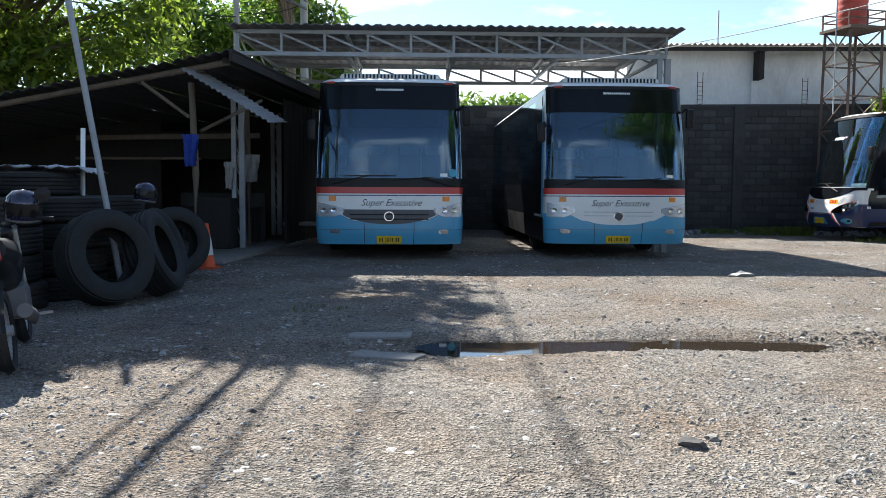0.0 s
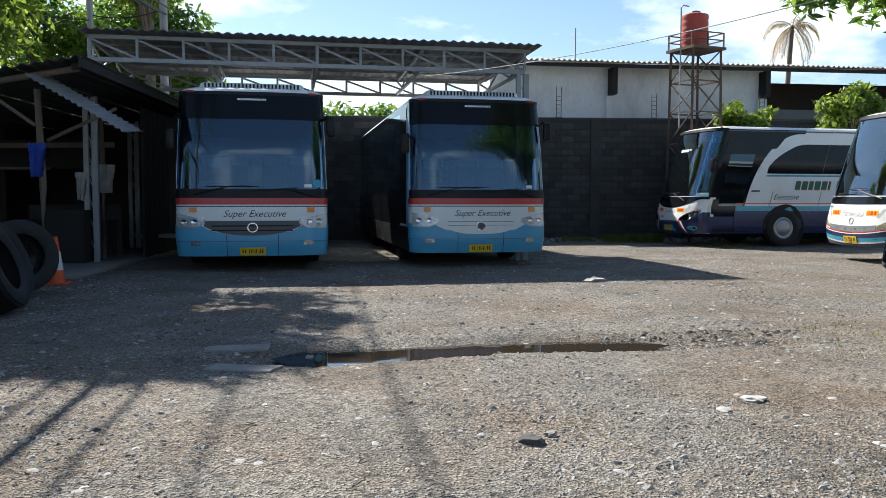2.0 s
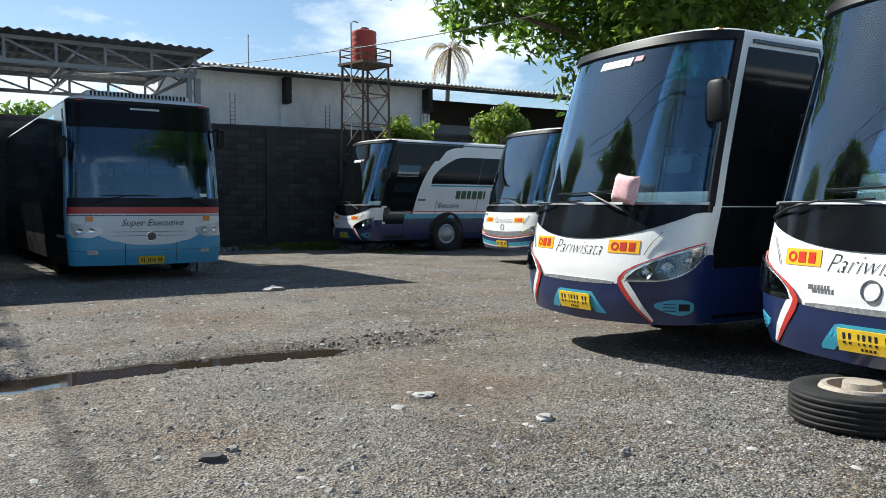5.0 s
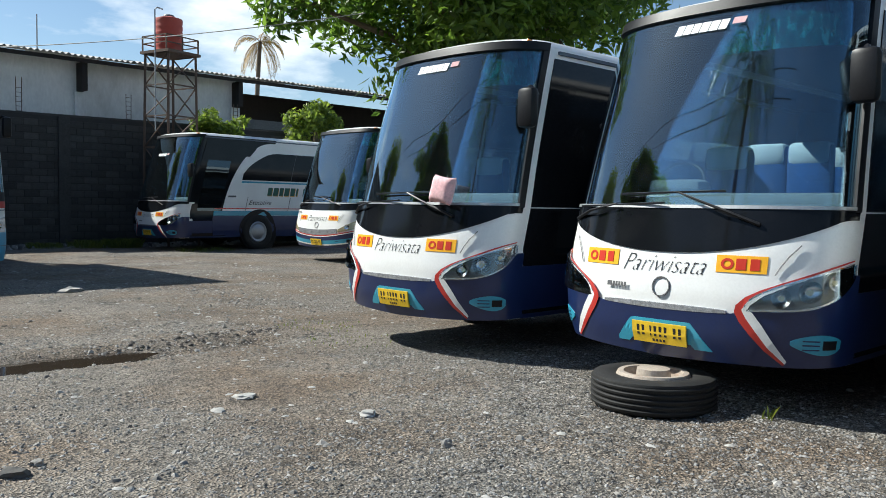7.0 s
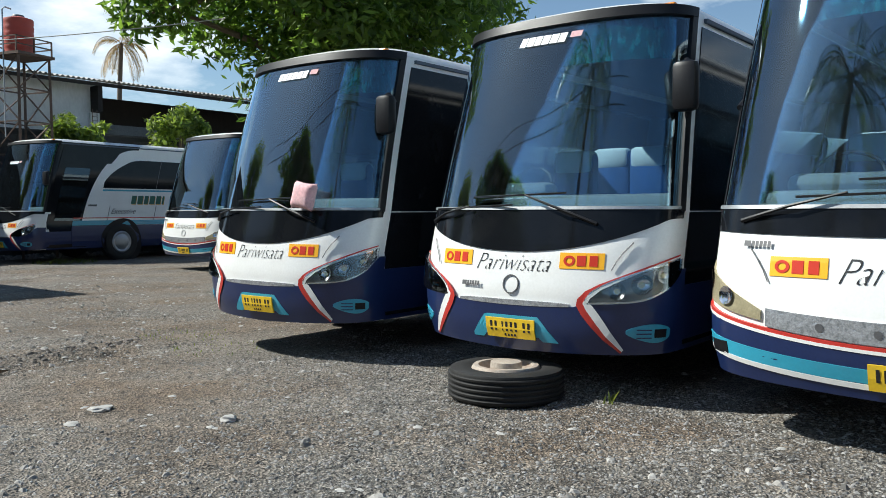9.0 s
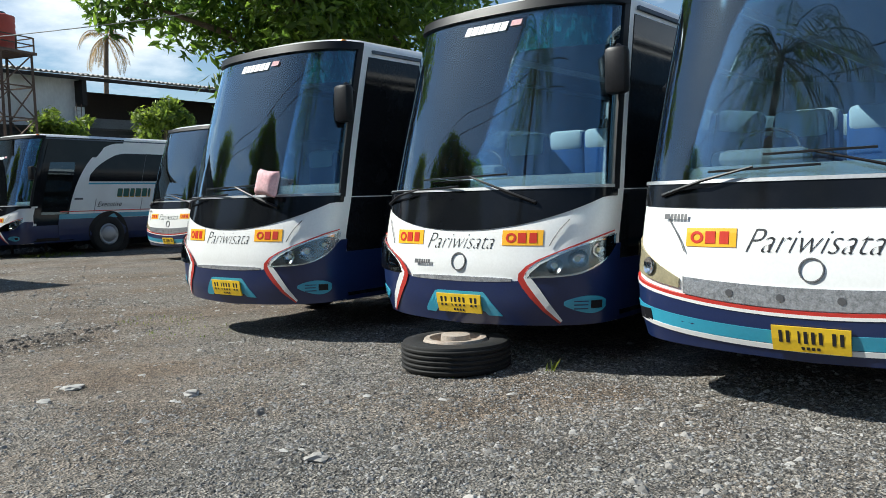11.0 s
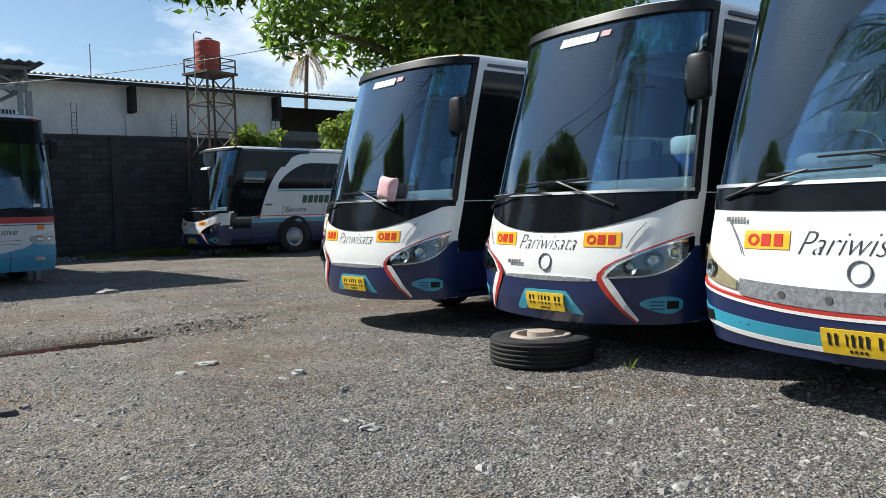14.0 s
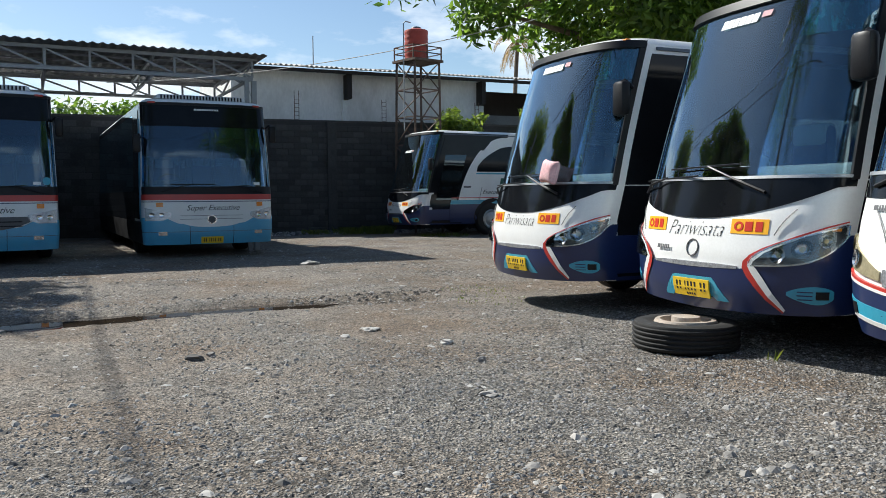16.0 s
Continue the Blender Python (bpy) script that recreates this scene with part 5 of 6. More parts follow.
def palm(x, y, h, n, length, label, seed, material=None, lean=(0.5, 0.2), trunk=0.16):
    rng = random.Random(seed)
    ob = thing("palm_tree", pose(x, y, 0), label, "palm tree")
    pts = [(lean[0] * t ** 2, lean[1] * t ** 2, h * t) for t in np.linspace(0, 1, 9)]
    part("trunk", tube(pts, list(np.linspace(trunk * 1.3, trunk * 0.8, 9)), 10), BARK, ob, "", True)
    top = Vector(pts[-1])
    for i in range(n):
        a = 2 * math.pi * i / n + rng.uniform(-0.2, 0.2)
        up = rng.uniform(-0.35, 1.0)
        L = length * rng.uniform(0.85, 1.1)
        vs, fs = [], []
        spine = []
        p, d = top.copy(), Vector((math.cos(a) * math.cos(up), math.sin(a) * math.cos(up), math.sin(up)))
        K = 16
        for k in range(K + 1):
            spine.append(p.copy())
            d = (d + Vector((0, 0, -0.12 - 0.02 * k * 0.5))).normalized()
            p = p + d * L / K
        bm = tube(spine, list(np.linspace(0.035, 0.008, K + 1)), 5)
        side = Vector((-math.sin(a), math.cos(a), 0))
        for k in range(2, K):
            for sgn in (-1, 1):
                for q in (0.0, 0.5):
                    s0 = spine[k].lerp(spine[min(k + 1, K)], q)
                    ll = length * 0.27 * math.sin(math.pi * (k + 1.5) / (K + 4)) + 0.12
                    tip = s0 + (side * sgn * 0.55 + (spine[min(k + 1, K)] - spine[k]).normalized() * 0.5 + Vector((0, 0, -0.75 * rng.uniform(0.7, 1.2)))).normalized() * ll
                    w = (spine[min(k + 1, K)] - spine[k]).normalized() * 0.03
                    m1 = s0.lerp(tip, 0.5) + side * sgn * 0.06
                    v = [bm.verts.new(c) for c in (s0 - w * 0.5, m1 - w, tip, m1 + w)]
                    bm.faces.new(v)
        part("frond", bm, material or PALML, ob)
    return ob


tree(-13.2, 17.5, 12, (3.4, -0.1, 8.7, 3.0, 3.9, 2.5), "large dark broad-leaved tree over a workshop shed", 3, 46000, 0.15, LEAF, 0.34, clumps=60, cr=(0.7, 1.25))
tree(-15.0, 22.3, 11, (0.5, 0, 6.2, 4.4, 2.8, 3.4), "large dense green tree behind a shed", 5, 14000, 0.16, LEAFY, 0.35, clumps=54)
tree(-15.2, 38.0, 11, (0, 0, 8.0, 3.4, 3, 2.6), "feathery green tree beyond the boundary wall", 7, 11000, 0.18, LEAF, 0.3)
tree(-11.6, 40.0, 13, (0, 0, 8.0, 2.6, 3, 3.6), "tall green tree behind a lamp pole", 8, 12000, 0.2, LEAFD, 0.3)
tree(-9.5, 33.0, 10, (0, 0, 11.5, 2.6, 2.6, 2.4), "tall tree with yellow-green leaves", 9, 8000, 0.18, LEAFY, 0.25)
for i, (x, y, h) in enumerate(((-3.5, 48, 6.4), (0.5, 50, 7.2), (4.0, 52, 6.6), (-16, 46, 7.5))):
    tree(x, y, h, (0, 0, h * 0.62, 3.4, 2.5, h * 0.33), "spreading green tree far beyond the wall", 20 + i, 7000, 0.22, LEAF, 0.25)
tree(10.4, 11.4, 9, (-2.1, -0.5, 5.35, 4.4, 2.6, 2.05), "broad glossy-leaved tree spreading over parked buses", 11, 32000, 0.105, LEAF, 0.3, clumps=80, cr=(0.55, 1.1))
tree(10.4, 25.2, 3.2, (0.2, -0.1, 3.65, 0.9, 0.5, 0.6), "small bright green shrub by the wall", 13, 2200, 0.10, LEAFY, 0.06, category="shrub", clumps=14, cr=(0.25, 0.45))
tree(14.0, 25.2, 3.8, (0.2, -0.1, 3.95, 1.0, 0.5, 0.75), "small yellow-green tree by the wall", 14, 2400, 0.11, LEAFY, 0.07, category="shrub", clumps=14, cr=(0.25, 0.5))
palm(24.2, 50.5, 12.0, 10, 2.5, "tall yellowed coconut palm far away", 31, PALMY)
palm(-7.0, 5.9, 12.4, 26, 5.0, "tall coconut palm with drooping fronds beside the yard", 32, PALML, (0.5, 0.5), 0.2)
tree(-15.5, 8.0, 10, (0, 0, 7.0, 1.3, 1.7, 4.4), "tall ragged dark tree at the side of the yard", 41, 11000, 0.15, LEAFD, 0.22, clumps=44, cr=(0.4, 0.8))
tree(-14.5, 13.0, 11, (0, 0, 7.5, 1.5, 1.5, 4.6), "tall ragged dark tree at the side of the yard", 42, 11000, 0.15, LEAFD, 0.22, clumps=44, cr=(0.4, 0.8))
tree(-16.0, 1.0, 8, (0, 0, 5.2, 2.0, 2.2, 3.4), "ragged green tree at the side of the yard", 43, 9000, 0.16, LEAF, 0.22, clumps=40, cr=(0.45, 0.9))

# ---- poles and cables ----
for x, y, h, r in ((-10.6, 29.8, 9.5, 0.13), (-8.05, 29.6, 11, 0.16)):
    p = thing("utility_pole", pose(x, y, 0), "round concrete utility pole", "utility pole", "utility poles")
    part("pole", bar((0, 0, -0.1), (0, 0, h), r, 14, None, r * 0.75), POLEC, p, "", True)
    part("cross_arm", boxm(-0.8, 0.8, -0.05, 0.05, h - 1.2, h - 1.1, 0.01), GREYSTEEL, p)


def cable(a, b, sag, r, label, m=None):
    a, b = Vector(a), Vector(b)
    pts = [a.lerp(b, t) - Vector((0, 0, sag * 4 * t * (1 - t))) for t in np.linspace(0, 1, 25)]
    bm = tube([p - a for p in pts], r, 6)
    return solo("cable", bm, m or CABLE, Matrix.Translation(a), label, "cable", "overhead cables", smooth=True)


cable((-7.95, 29.5, 7.6), (-4.6, 0.0, 6.0), 0.7, 0.045, "thick black bundled overhead cable")
cable((-8.25, 29.5, 7.7), (-4.95, 0.0, 6.0), 0.7, 0.022, "black overhead cable running over the yard")
cable((-7.65, 29.5, 7.7), (-4.25, 0.0, 6.0), 0.7, 0.022, "black overhead cable running over the yard")
cable((-10.6, 29.7, 8.2), (-17, 6, 7.2), 0.8, 0.02, "black overhead cable between concrete poles")
cable((-10.6, 29.7, 7.4), (-18, 8, 6.6), 0.8, 0.02, "black overhead cable between concrete poles")
cable((-8.05, 29.6, 7.8), (-10.6, 29.8, 7.6), 0.2, 0.02, "black overhead cable between concrete poles")
cable((-8.4, 29.6, 9.9), (-7.3, 0.0, 12.4), 0.3, 0.024, "high overhead power line over the yard")
cable((-7.5, 29.6, 9.9), (-6.0, 0.0, 12.4), 0.3, 0.024, "high overhead power line over the yard")
cable((-0.5, 17.3, 3.70), (6.0, 9.9, 3.95), 0.22, 0.007, "pale wire strung from a canopy to a tree", CABLEL)


# ---- workshop shed ----
shed = thing("workshop_shed", Matrix(), "dark timber workshop shed with rusty sheet roof and open front", "shed")
POSTS = ((-5.55, 13.4, 2.95), (-5.95, 17.2, 3.2), (-5.2, 20.6, 3.1), (-9.5, 13.2, 2.55), (-12.5, 13.0, 2.2), (-7.2, 20.8, 3.0))
for x, y, h in POSTS:
    part("post", tube([(x, y, 0), (x + 0.03, y, h * 0.5), (x - 0.02, y, h)], [0.06, 0.055, 0.05], 9), WOOD, shed, "weathered round timber post", True)
# walls, boards and panel take near-black materials to carry the shed's shade
part("back_wall", boxm(-13.5, -5.28, 20.95, 21.05, 0, 3.2), DARKWOOD, shed, "board wall darkened for the shade inside")
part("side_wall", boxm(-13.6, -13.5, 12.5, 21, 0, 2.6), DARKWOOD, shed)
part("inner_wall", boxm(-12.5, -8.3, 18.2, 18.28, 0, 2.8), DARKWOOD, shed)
part("inner_wall", boxm(-8.0, -6.05, 18.6, 18.68, 0, 1.15), MORTAR, shed, "low block wall darkened for the shed's shade")
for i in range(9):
    part("wall_board", boxm(-5.33, -5.28, 17.7 + i * 0.36, 18.03 + i * 0.36, 0.05 + 0.02 * (i % 3), 3.15), DARKWOOD, shed, "upright board darkened for the shade")
part("wall_panel", boxm(-8.4, -6.3, 18.1, 18.14, 1.9, 2.5), DARKWOOD, shed, "hung plywood panel darkened for the shade")
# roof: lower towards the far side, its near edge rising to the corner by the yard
# sheets use the copy darkened for shade
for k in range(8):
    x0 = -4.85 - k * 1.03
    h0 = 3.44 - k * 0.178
    s = part("roof_sheet", corrugated(1.1, 8.6, 0.2, 0.022), ROOFD, shed, "weathered roof sheet darkened for shade", True)
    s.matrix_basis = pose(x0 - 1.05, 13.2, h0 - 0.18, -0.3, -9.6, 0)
part("eave_beam", bar((-4.95, 13.45, 3.28), (-12.6, 13.35, 1.98), 0.05, 8), WOOD, shed, "pole beam under the eave", True)
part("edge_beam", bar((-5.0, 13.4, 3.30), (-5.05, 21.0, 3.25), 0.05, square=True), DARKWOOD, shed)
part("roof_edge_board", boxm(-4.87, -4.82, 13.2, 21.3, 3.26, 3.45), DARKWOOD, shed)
part("prop", bar((-5.6, 13.38, 2.4), (-6.35, 13.3, 2.95), 0.03, 7), WOOD, shed, "slanting roof prop", True)
part("prop", bar((-5.5, 13.6, 2.2), (-5.0, 15.2, 2.85), 0.03, 7), WOOD, shed, "", True)
aw = part("awning_sheet", corrugated(1.6, 1.1, 0.1, 0.012), ROOFM, shed, "slanting rusty corrugated awning sheet", True)
aw.matrix_basis = pose(-5.5, 12.85, 3.10, 6, 31, 6)
part("lintel", bar((-5.7, 17.2, 2.35), (-9.6, 17.1, 2.3), 0.05, square=True), WOOD, shed)
part("shelf_board", boxm(-9.6, -7.0, 17.0, 17.35, 1.85, 1.9), WOOD, shed)

pad = tagged(solo("shed_floor", boxm(-8.6, -5.25, 13.9, 20.8, -0.05, 0.07, 0.02), CEMENT, Matrix(), "worn concrete floor slab with a broken edge", "floor"), kind="structure")
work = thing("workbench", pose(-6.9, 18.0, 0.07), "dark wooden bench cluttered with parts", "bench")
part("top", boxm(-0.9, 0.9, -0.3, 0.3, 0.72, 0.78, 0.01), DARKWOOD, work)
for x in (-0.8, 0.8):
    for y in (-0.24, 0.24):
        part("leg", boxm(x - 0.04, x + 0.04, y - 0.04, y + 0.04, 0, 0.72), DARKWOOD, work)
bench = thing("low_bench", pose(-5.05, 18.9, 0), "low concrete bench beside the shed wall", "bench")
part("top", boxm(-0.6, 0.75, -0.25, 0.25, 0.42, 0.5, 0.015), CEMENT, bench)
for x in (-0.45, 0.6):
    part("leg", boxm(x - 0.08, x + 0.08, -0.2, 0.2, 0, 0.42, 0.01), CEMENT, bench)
# cabinet coloured near-black for the dim interior
cup = thing("cabinet", pose(-6.3, 16.4, 0.07), "battered cabinet darkened for the shade inside the shed", "cabinet")
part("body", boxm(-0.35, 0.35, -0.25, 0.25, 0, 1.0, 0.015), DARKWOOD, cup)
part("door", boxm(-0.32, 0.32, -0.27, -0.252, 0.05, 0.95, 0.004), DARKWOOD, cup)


def rag(x, y, z, w, h, m, label, seed):
    rng = random.Random(seed)
    bm = bmesh.new()
    n, k = 7, 9
    for o in (0, 1):
        g = [[bm.verts.new(((i / n - 0.5) * w * (1 - 0.25 * j / k) + rng.uniform(-0.01, 0.01), o * 0.03 + 0.035 * math.sin(i * 2.1 + j * 0.35), -h * j / k + rng.uniform(-0.015, 0.015))) for j in range(k + 1)] for i in range(n + 1)]
        for i in range(n):
            for j in range(k):
                bm.faces.new((g[i][j], g[i + 1][j], g[i + 1][j + 1], g[i][j + 1]))
    return solo("hanging_cloth", bm, m, pose(x, y, z), label, "cloth", smooth=True)


rag(-5.56, 13.28, 2.12, 0.26, 0.5, BLUECLOTH, "blue cloth tied to a timber post", 1)
rag(-5.1 - 0.6, 15.4, 1.75, 0.2, 0.5, GREYCLOTH, "grey rag hanging in the shed", 2)
rag(-5.9, 17.05, 1.95, 0.5, 0.55, GREYCLOTH, "pale shirt hanging in the shed", 3)


# ---- tyres ----
def tyre_bm(R=0.5, w=0.28, bore=0.29, ribs=5, lugs=True):
    prof = [(bore, -w * 0.42), (bore + 0.03, -w * 0.5), (R * 0.86, -w * 0.52), (R * 0.955, -w * 0.47)]
    for i in range(ribs):
        a, b = -0.42 + i * 0.84 / ribs, -0.42 + (i + 1) * 0.84 / ribs
        prof += [(R * 0.992, a * w + 0.004), (R, (a + b) / 2 * w), (R * 0.992, b * w - 0.012), (R * 0.965, b * w - 0.010), (R * 0.965, b * w - 0.001)]
    prof += [(R * 0.955, w * 0.47), (R * 0.86, w * 0.52), (bore + 0.03, w * 0.5), (bore, w * 0.42), (bore + 0.05, w * 0.36), (R * 0.88, w * 0.4), (R * 0.88, -w * 0.4), (bore + 0.05, -w * 0.36)]
    return lathe(prof, 56, closed=True)


TY = mesh_of(tyre_bm(), "tyre", True); TY.materials.append(RUBBER)


def tyre(m, label, group="stacked old tyres"):
    ob = new("tyre", TY)
    ob.matrix_basis = m
    return tagged(ob, label, "tyre", group)


def leaning(x, y, rz, tilt, s, label):
    """A tyre on its tread, leaning back."""
    c = math.cos(radians(tilt))
    return tyre(pose(x, y, 0.5 * s * c + 0.14 * s * math.sin(radians(tilt)), 90 - tilt, 0, rz) @ Matrix.Diagonal((s, s, s * 1.2, 1)), label, "leaning old tyres")


leaning(-4.72, 8.95, 58, 14, 1.02, "large worn truck tyre leaning against a pile")
leaning(-4.55, 9.75, 98, 20, 1.0, "worn truck tyre leaning edge-on beside others")
leaning(-4.85, 10.5, 92, 20, 1.0, "worn truck tyre leaning in a row")
leaning(-5.18, 11.75, 48, 12, 0.98, "large worn truck tyre standing by a traffic cone")
rng = random.Random(4)
for px, py, n in ((-5.55, 9.6, 4), (-6.4, 10.4, 5), (-5.75, 10.8, 4), (-7.3, 9.7, 5), (-6.9, 11.6, 5), (-6.2, 12.1, 3), (-5.75, 8.5, 4), (-6.6, 8.2, 5), (-8.2, 11.0, 5)):
    for k in range(n):
        tyre(pose(px + rng.uniform(-0.06, 0.06), py + rng.uniform(-0.06, 0.06), 0.15 + k * 0.292, 0, 0, rng.uniform(0, 360)), "old tyre lying in a pile")
spare = thing("spare_wheel", pose(4.33, 3.78, 0.0, 0, 0, 0), "worn spare wheel lying flat with a rusty rim", "wheel")
part("tyre", tyre_bm(0.42, 0.215, 0.24, 5), RUBBER, spare, "worn black tyre with ribbed tread", True).matrix_basis = pose(0, 0, 0.115)
part("rim", lathe([(0.25, 0.03), (0.25, 0.21), (0.235, 0.235), (0.20, 0.235), (0.19, 0.2), (0.18, 0.15), (0.12, 0.16), (0.11, 0.255), (0.001, 0.26)], 36), mat("pale_rusty_rim", (0.42, 0.36, 0.30), 0.7, metal=0.2, var=0.3, scale=8, bump=0.2, stain=(0.25, 0.12, 0.06), stain_amt=0.5), spare, "pale rusty steel rim", True)


def sheet(x, y, z, w, d, rz, label, m, seed, cat):
    bm = bmesh.new()
    n, k = 18, 12
    for o in (0, -0.012):
        g = [[bm.verts.new(((i / n - 0.5) * w, (j / k - 0.5) * d, o + 0.05 * noise.noise(Vector((i * 0.5, j * 0.5, seed))) + 0.025 * noise.noise(Vector((i * 1.3, j * 1.3, seed + 3))) - 0.25 * max(0, abs(i / n - 0.5) * 2 - 0.75))) for j in range(k + 1)] for i in range(n + 1)]
        for i in range(n):
            for j in range(k):
                bm.faces.new((g[i][j], g[i + 1][j], g[i + 1][j + 1], g[i][j + 1]))
    return solo("cover_sheet", bm, m, pose(x, y, z, 0, 0, rz), label, cat, smooth=True)


sheet(-6.4, 10.45, 1.53, 1.5, 0.9, 12, "crumpled silver-white sheet lying on tyres", TARP, 2, "sheet")
sheet(-6.75, 8.3, 1.54, 1.1, 0.9, 40, "crumpled grey sheet lying on tyres", TARP, 7, "sheet")

# leaning metal pole and white pipe
solo("leaning_pole", bar((0, 0, 0), (-0.80, 0.1, 4.4), 0.035, 12), GREYSTEEL, pose(-4.76, 9.42, 0.0), "long grey pole leaning over tyres", "pole", smooth=True)
solo("white_pipe", bar((0, 0, 0), (0.03, 0, 0.95), 0.03, 10), INKW, pose(-6.05, 10.9, 1.1), "short white plastic pipe standing on tyres", "pipe", smooth=True)

# traffic cone
cone = thing("traffic_cone", pose(-5.2, 13.0, 0.0), "orange traffic cone with a white band", "traffic cone")
part("base", boxm(-0.17, 0.17, -0.17, 0.17, 0, 0.035, 0.012), CONEO, cone)
part("body", lathe([(0.13, 0.035), (0.10, 0.22), (0.08, 0.36), (0.045, 0.62), (0.03, 0.72), (0.001, 0.72)], 28), CONEO, cone, "", True)
part("band", lathe([(0.104, 0.22), (0.064, 0.50), (0.058, 0.50), (0.098, 0.22)], 28), CONEW, cone, "white reflective band", True)


# ---- motorcycles ----
def motorcycle(m, label):
    mb = thing("motorcycle", m, label, "motorcycle", "parked motorcycles")
    for y in (-0.62, 0.62):
        w = part("wheel", lathe([(0.22, -0.03), (0.27, -0.045), (0.295, 0), (0.27, 0.045), (0.22, 0.03)], 36, axis="x", closed=True), RUBBER, mb, "", True)
        w.matrix_basis = pose(0, y, 0.295)
        rim = lathe([(0.225, -0.025), (0.205, 0), (0.225, 0.025)], 32, axis="x", closed=True)
        for i in range(6):
            c = 2 * math.pi * i / 6
            bar((0, math.cos(c) * 0.03, math.sin(c) * 0.03), (0, math.cos(c) * 0.21, math.sin(c) * 0.21), 0.012, 5, rim)
        bar((-0.06, 0, 0), (0.06, 0, 0), 0.04, 10, rim)
        part("rim", rim, GREYSTEEL, w, "cast alloy rim", True)
    part("body", tube([(0, 0.55, 0.72), (0, 0.2, 0.70), (0, -0.1, 0.62), (0, -0.35, 0.74), (0, -0.62, 0.86)], [0.07, 0.12, 0.11, 0.10, 0.05], 12), BIKE, mb, "glossy black fairing", True)
    part("seat", tube([(0, 0.15, 0.80), (0, -0.2, 0.79), (0, -0.62, 0.86)], [0.10, 0.13, 0.09], 10), BLACKP, mb, "black vinyl seat", True)
    part("fork", bar((0.06, 0.62, 0.3), (0.06, 0.42, 0.95), 0.022, 8), STEEL, mb)
    part("fork", bar((-0.06, 0.62, 0.3), (-0.06, 0.42, 0.95), 0.022, 8), STEEL, mb)
    part("front_mudguard", tube([(0, 0.62 + 0.33 * math.cos(t), 0.295 + 0.33 * math.sin(t)) for t in np.linspace(0.4, 2.4, 9)], 0.05, 8), BIKE, mb, "", True)
    part("headlamp", lathe([(0.001, 0.08), (0.08, 0.06), (0.09, 0), (0.05, -0.1), (0.001, -0.12)], 20, axis="y"), BIKE, mb, "", True).matrix_basis = pose(0, 0.52, 0.92)
    hb = part("handlebar", tube([(-0.34, 0.28, 1.0), (-0.2, 0.38, 1.03), (0, 0.42, 0.98), (0.2, 0.38, 1.03), (0.34, 0.28, 1.0)], 0.014, 8), BLACKP, mb, "", True)
    for s in (-1, 1):
        part("grip", bar((s * 0.24, 0.35, 1.02), (s * 0.36, 0.27, 1.0), 0.02, 8), BLACKP, hb)
        part("mirror", lathe([(0.001, 0.012), (0.06, 0.008), (0.06, -0.008), (0.001, -0.02)], 18, axis="y"), BLACKP, hb, "", True).matrix_basis = pose(s * 0.3, 0.36, 1.2)
        part("mirror_stem", bar((s * 0.22, 0.37, 1.03), (s * 0.3, 0.37, 1.16), 0.007, 5), BLACKP, hb)
    en = boxm(-0.13, 0.13, -0.12, 0.22, 0.3, 0.55, 0.05)
    part("engine", en, GREYP, mb, "dark grey engine block", True)
    part("exhaust", tube([(0.14, 0.1, 0.32), (0.16, -0.2, 0.28), (0.17, -0.45, 0.36), (0.17, -0.85, 0.45)], [0.02, 0.025, 0.05, 0.05], 12), GREYP, mb, "dark exhaust pipe", True)
    part("footrest", bar((-0.28, 0.0, 0.3), (0.28, 0.0, 0.3), 0.014, 6), STEEL, mb)
    part("tail_lamp", boxm(-0.06, 0.06, -0.72, -0.64, 0.78, 0.86, 0.02), RED, mb)
    part("rear_mudguard", tube([(0, -0.62 - 0.33 * math.cos(t), 0.295 + 0.33 * math.sin(t)) for t in np.linspace(0.1, 1.6, 8)], 0.05, 8), BIKE, mb, "", True)
    part("stand", bar((-0.1, 0.0, 0.3), (-0.22, 0.06, 0.0), 0.012, 5), STEEL, mb)
    return mb


motorcycle(pose(-4.08, 6.40, 0, 0, -6, 28), "black motorcycle parked on its side stand")
motorcycle(pose(-4.85, 6.75, 0, 0, -5, 24), "dark motorcycle parked close beside another")


def helmet(m, label):
    h = solo("helmet", lathe([(0.11, -0.10), (0.135, -0.06), (0.14, 0.02), (0.12, 0.09), (0.08, 0.13), (0.001, 0.15)], 32), HELMET, m, label, "helmet", "helmets", smooth=True)
    part("visor", lathe([(0.137, -0.05), (0.144, 0.0), (0.139, 0.05), (0.134, 0.05), (0.132, -0.05)], 32), BLACKG, h, "dark visor", True)
    part("rim", lathe([(0.11, -0.11), (0.13, -0.1), (0.13, -0.085), (0.11, -0.09)], 28, closed=True), GREYP, h, "", True)


helmet(pose(-4.26, 6.80, 1.12, 8, 5, 20), "glossy dark helmet on a motorcycle seat")
helmet(pose(-4.95, 10.4, 1.20, 0, 8, 60), "dark helmet lying on stacked tyres")

# ---- cushion on the wiper ----
bm = bmesh.new()
n = 14
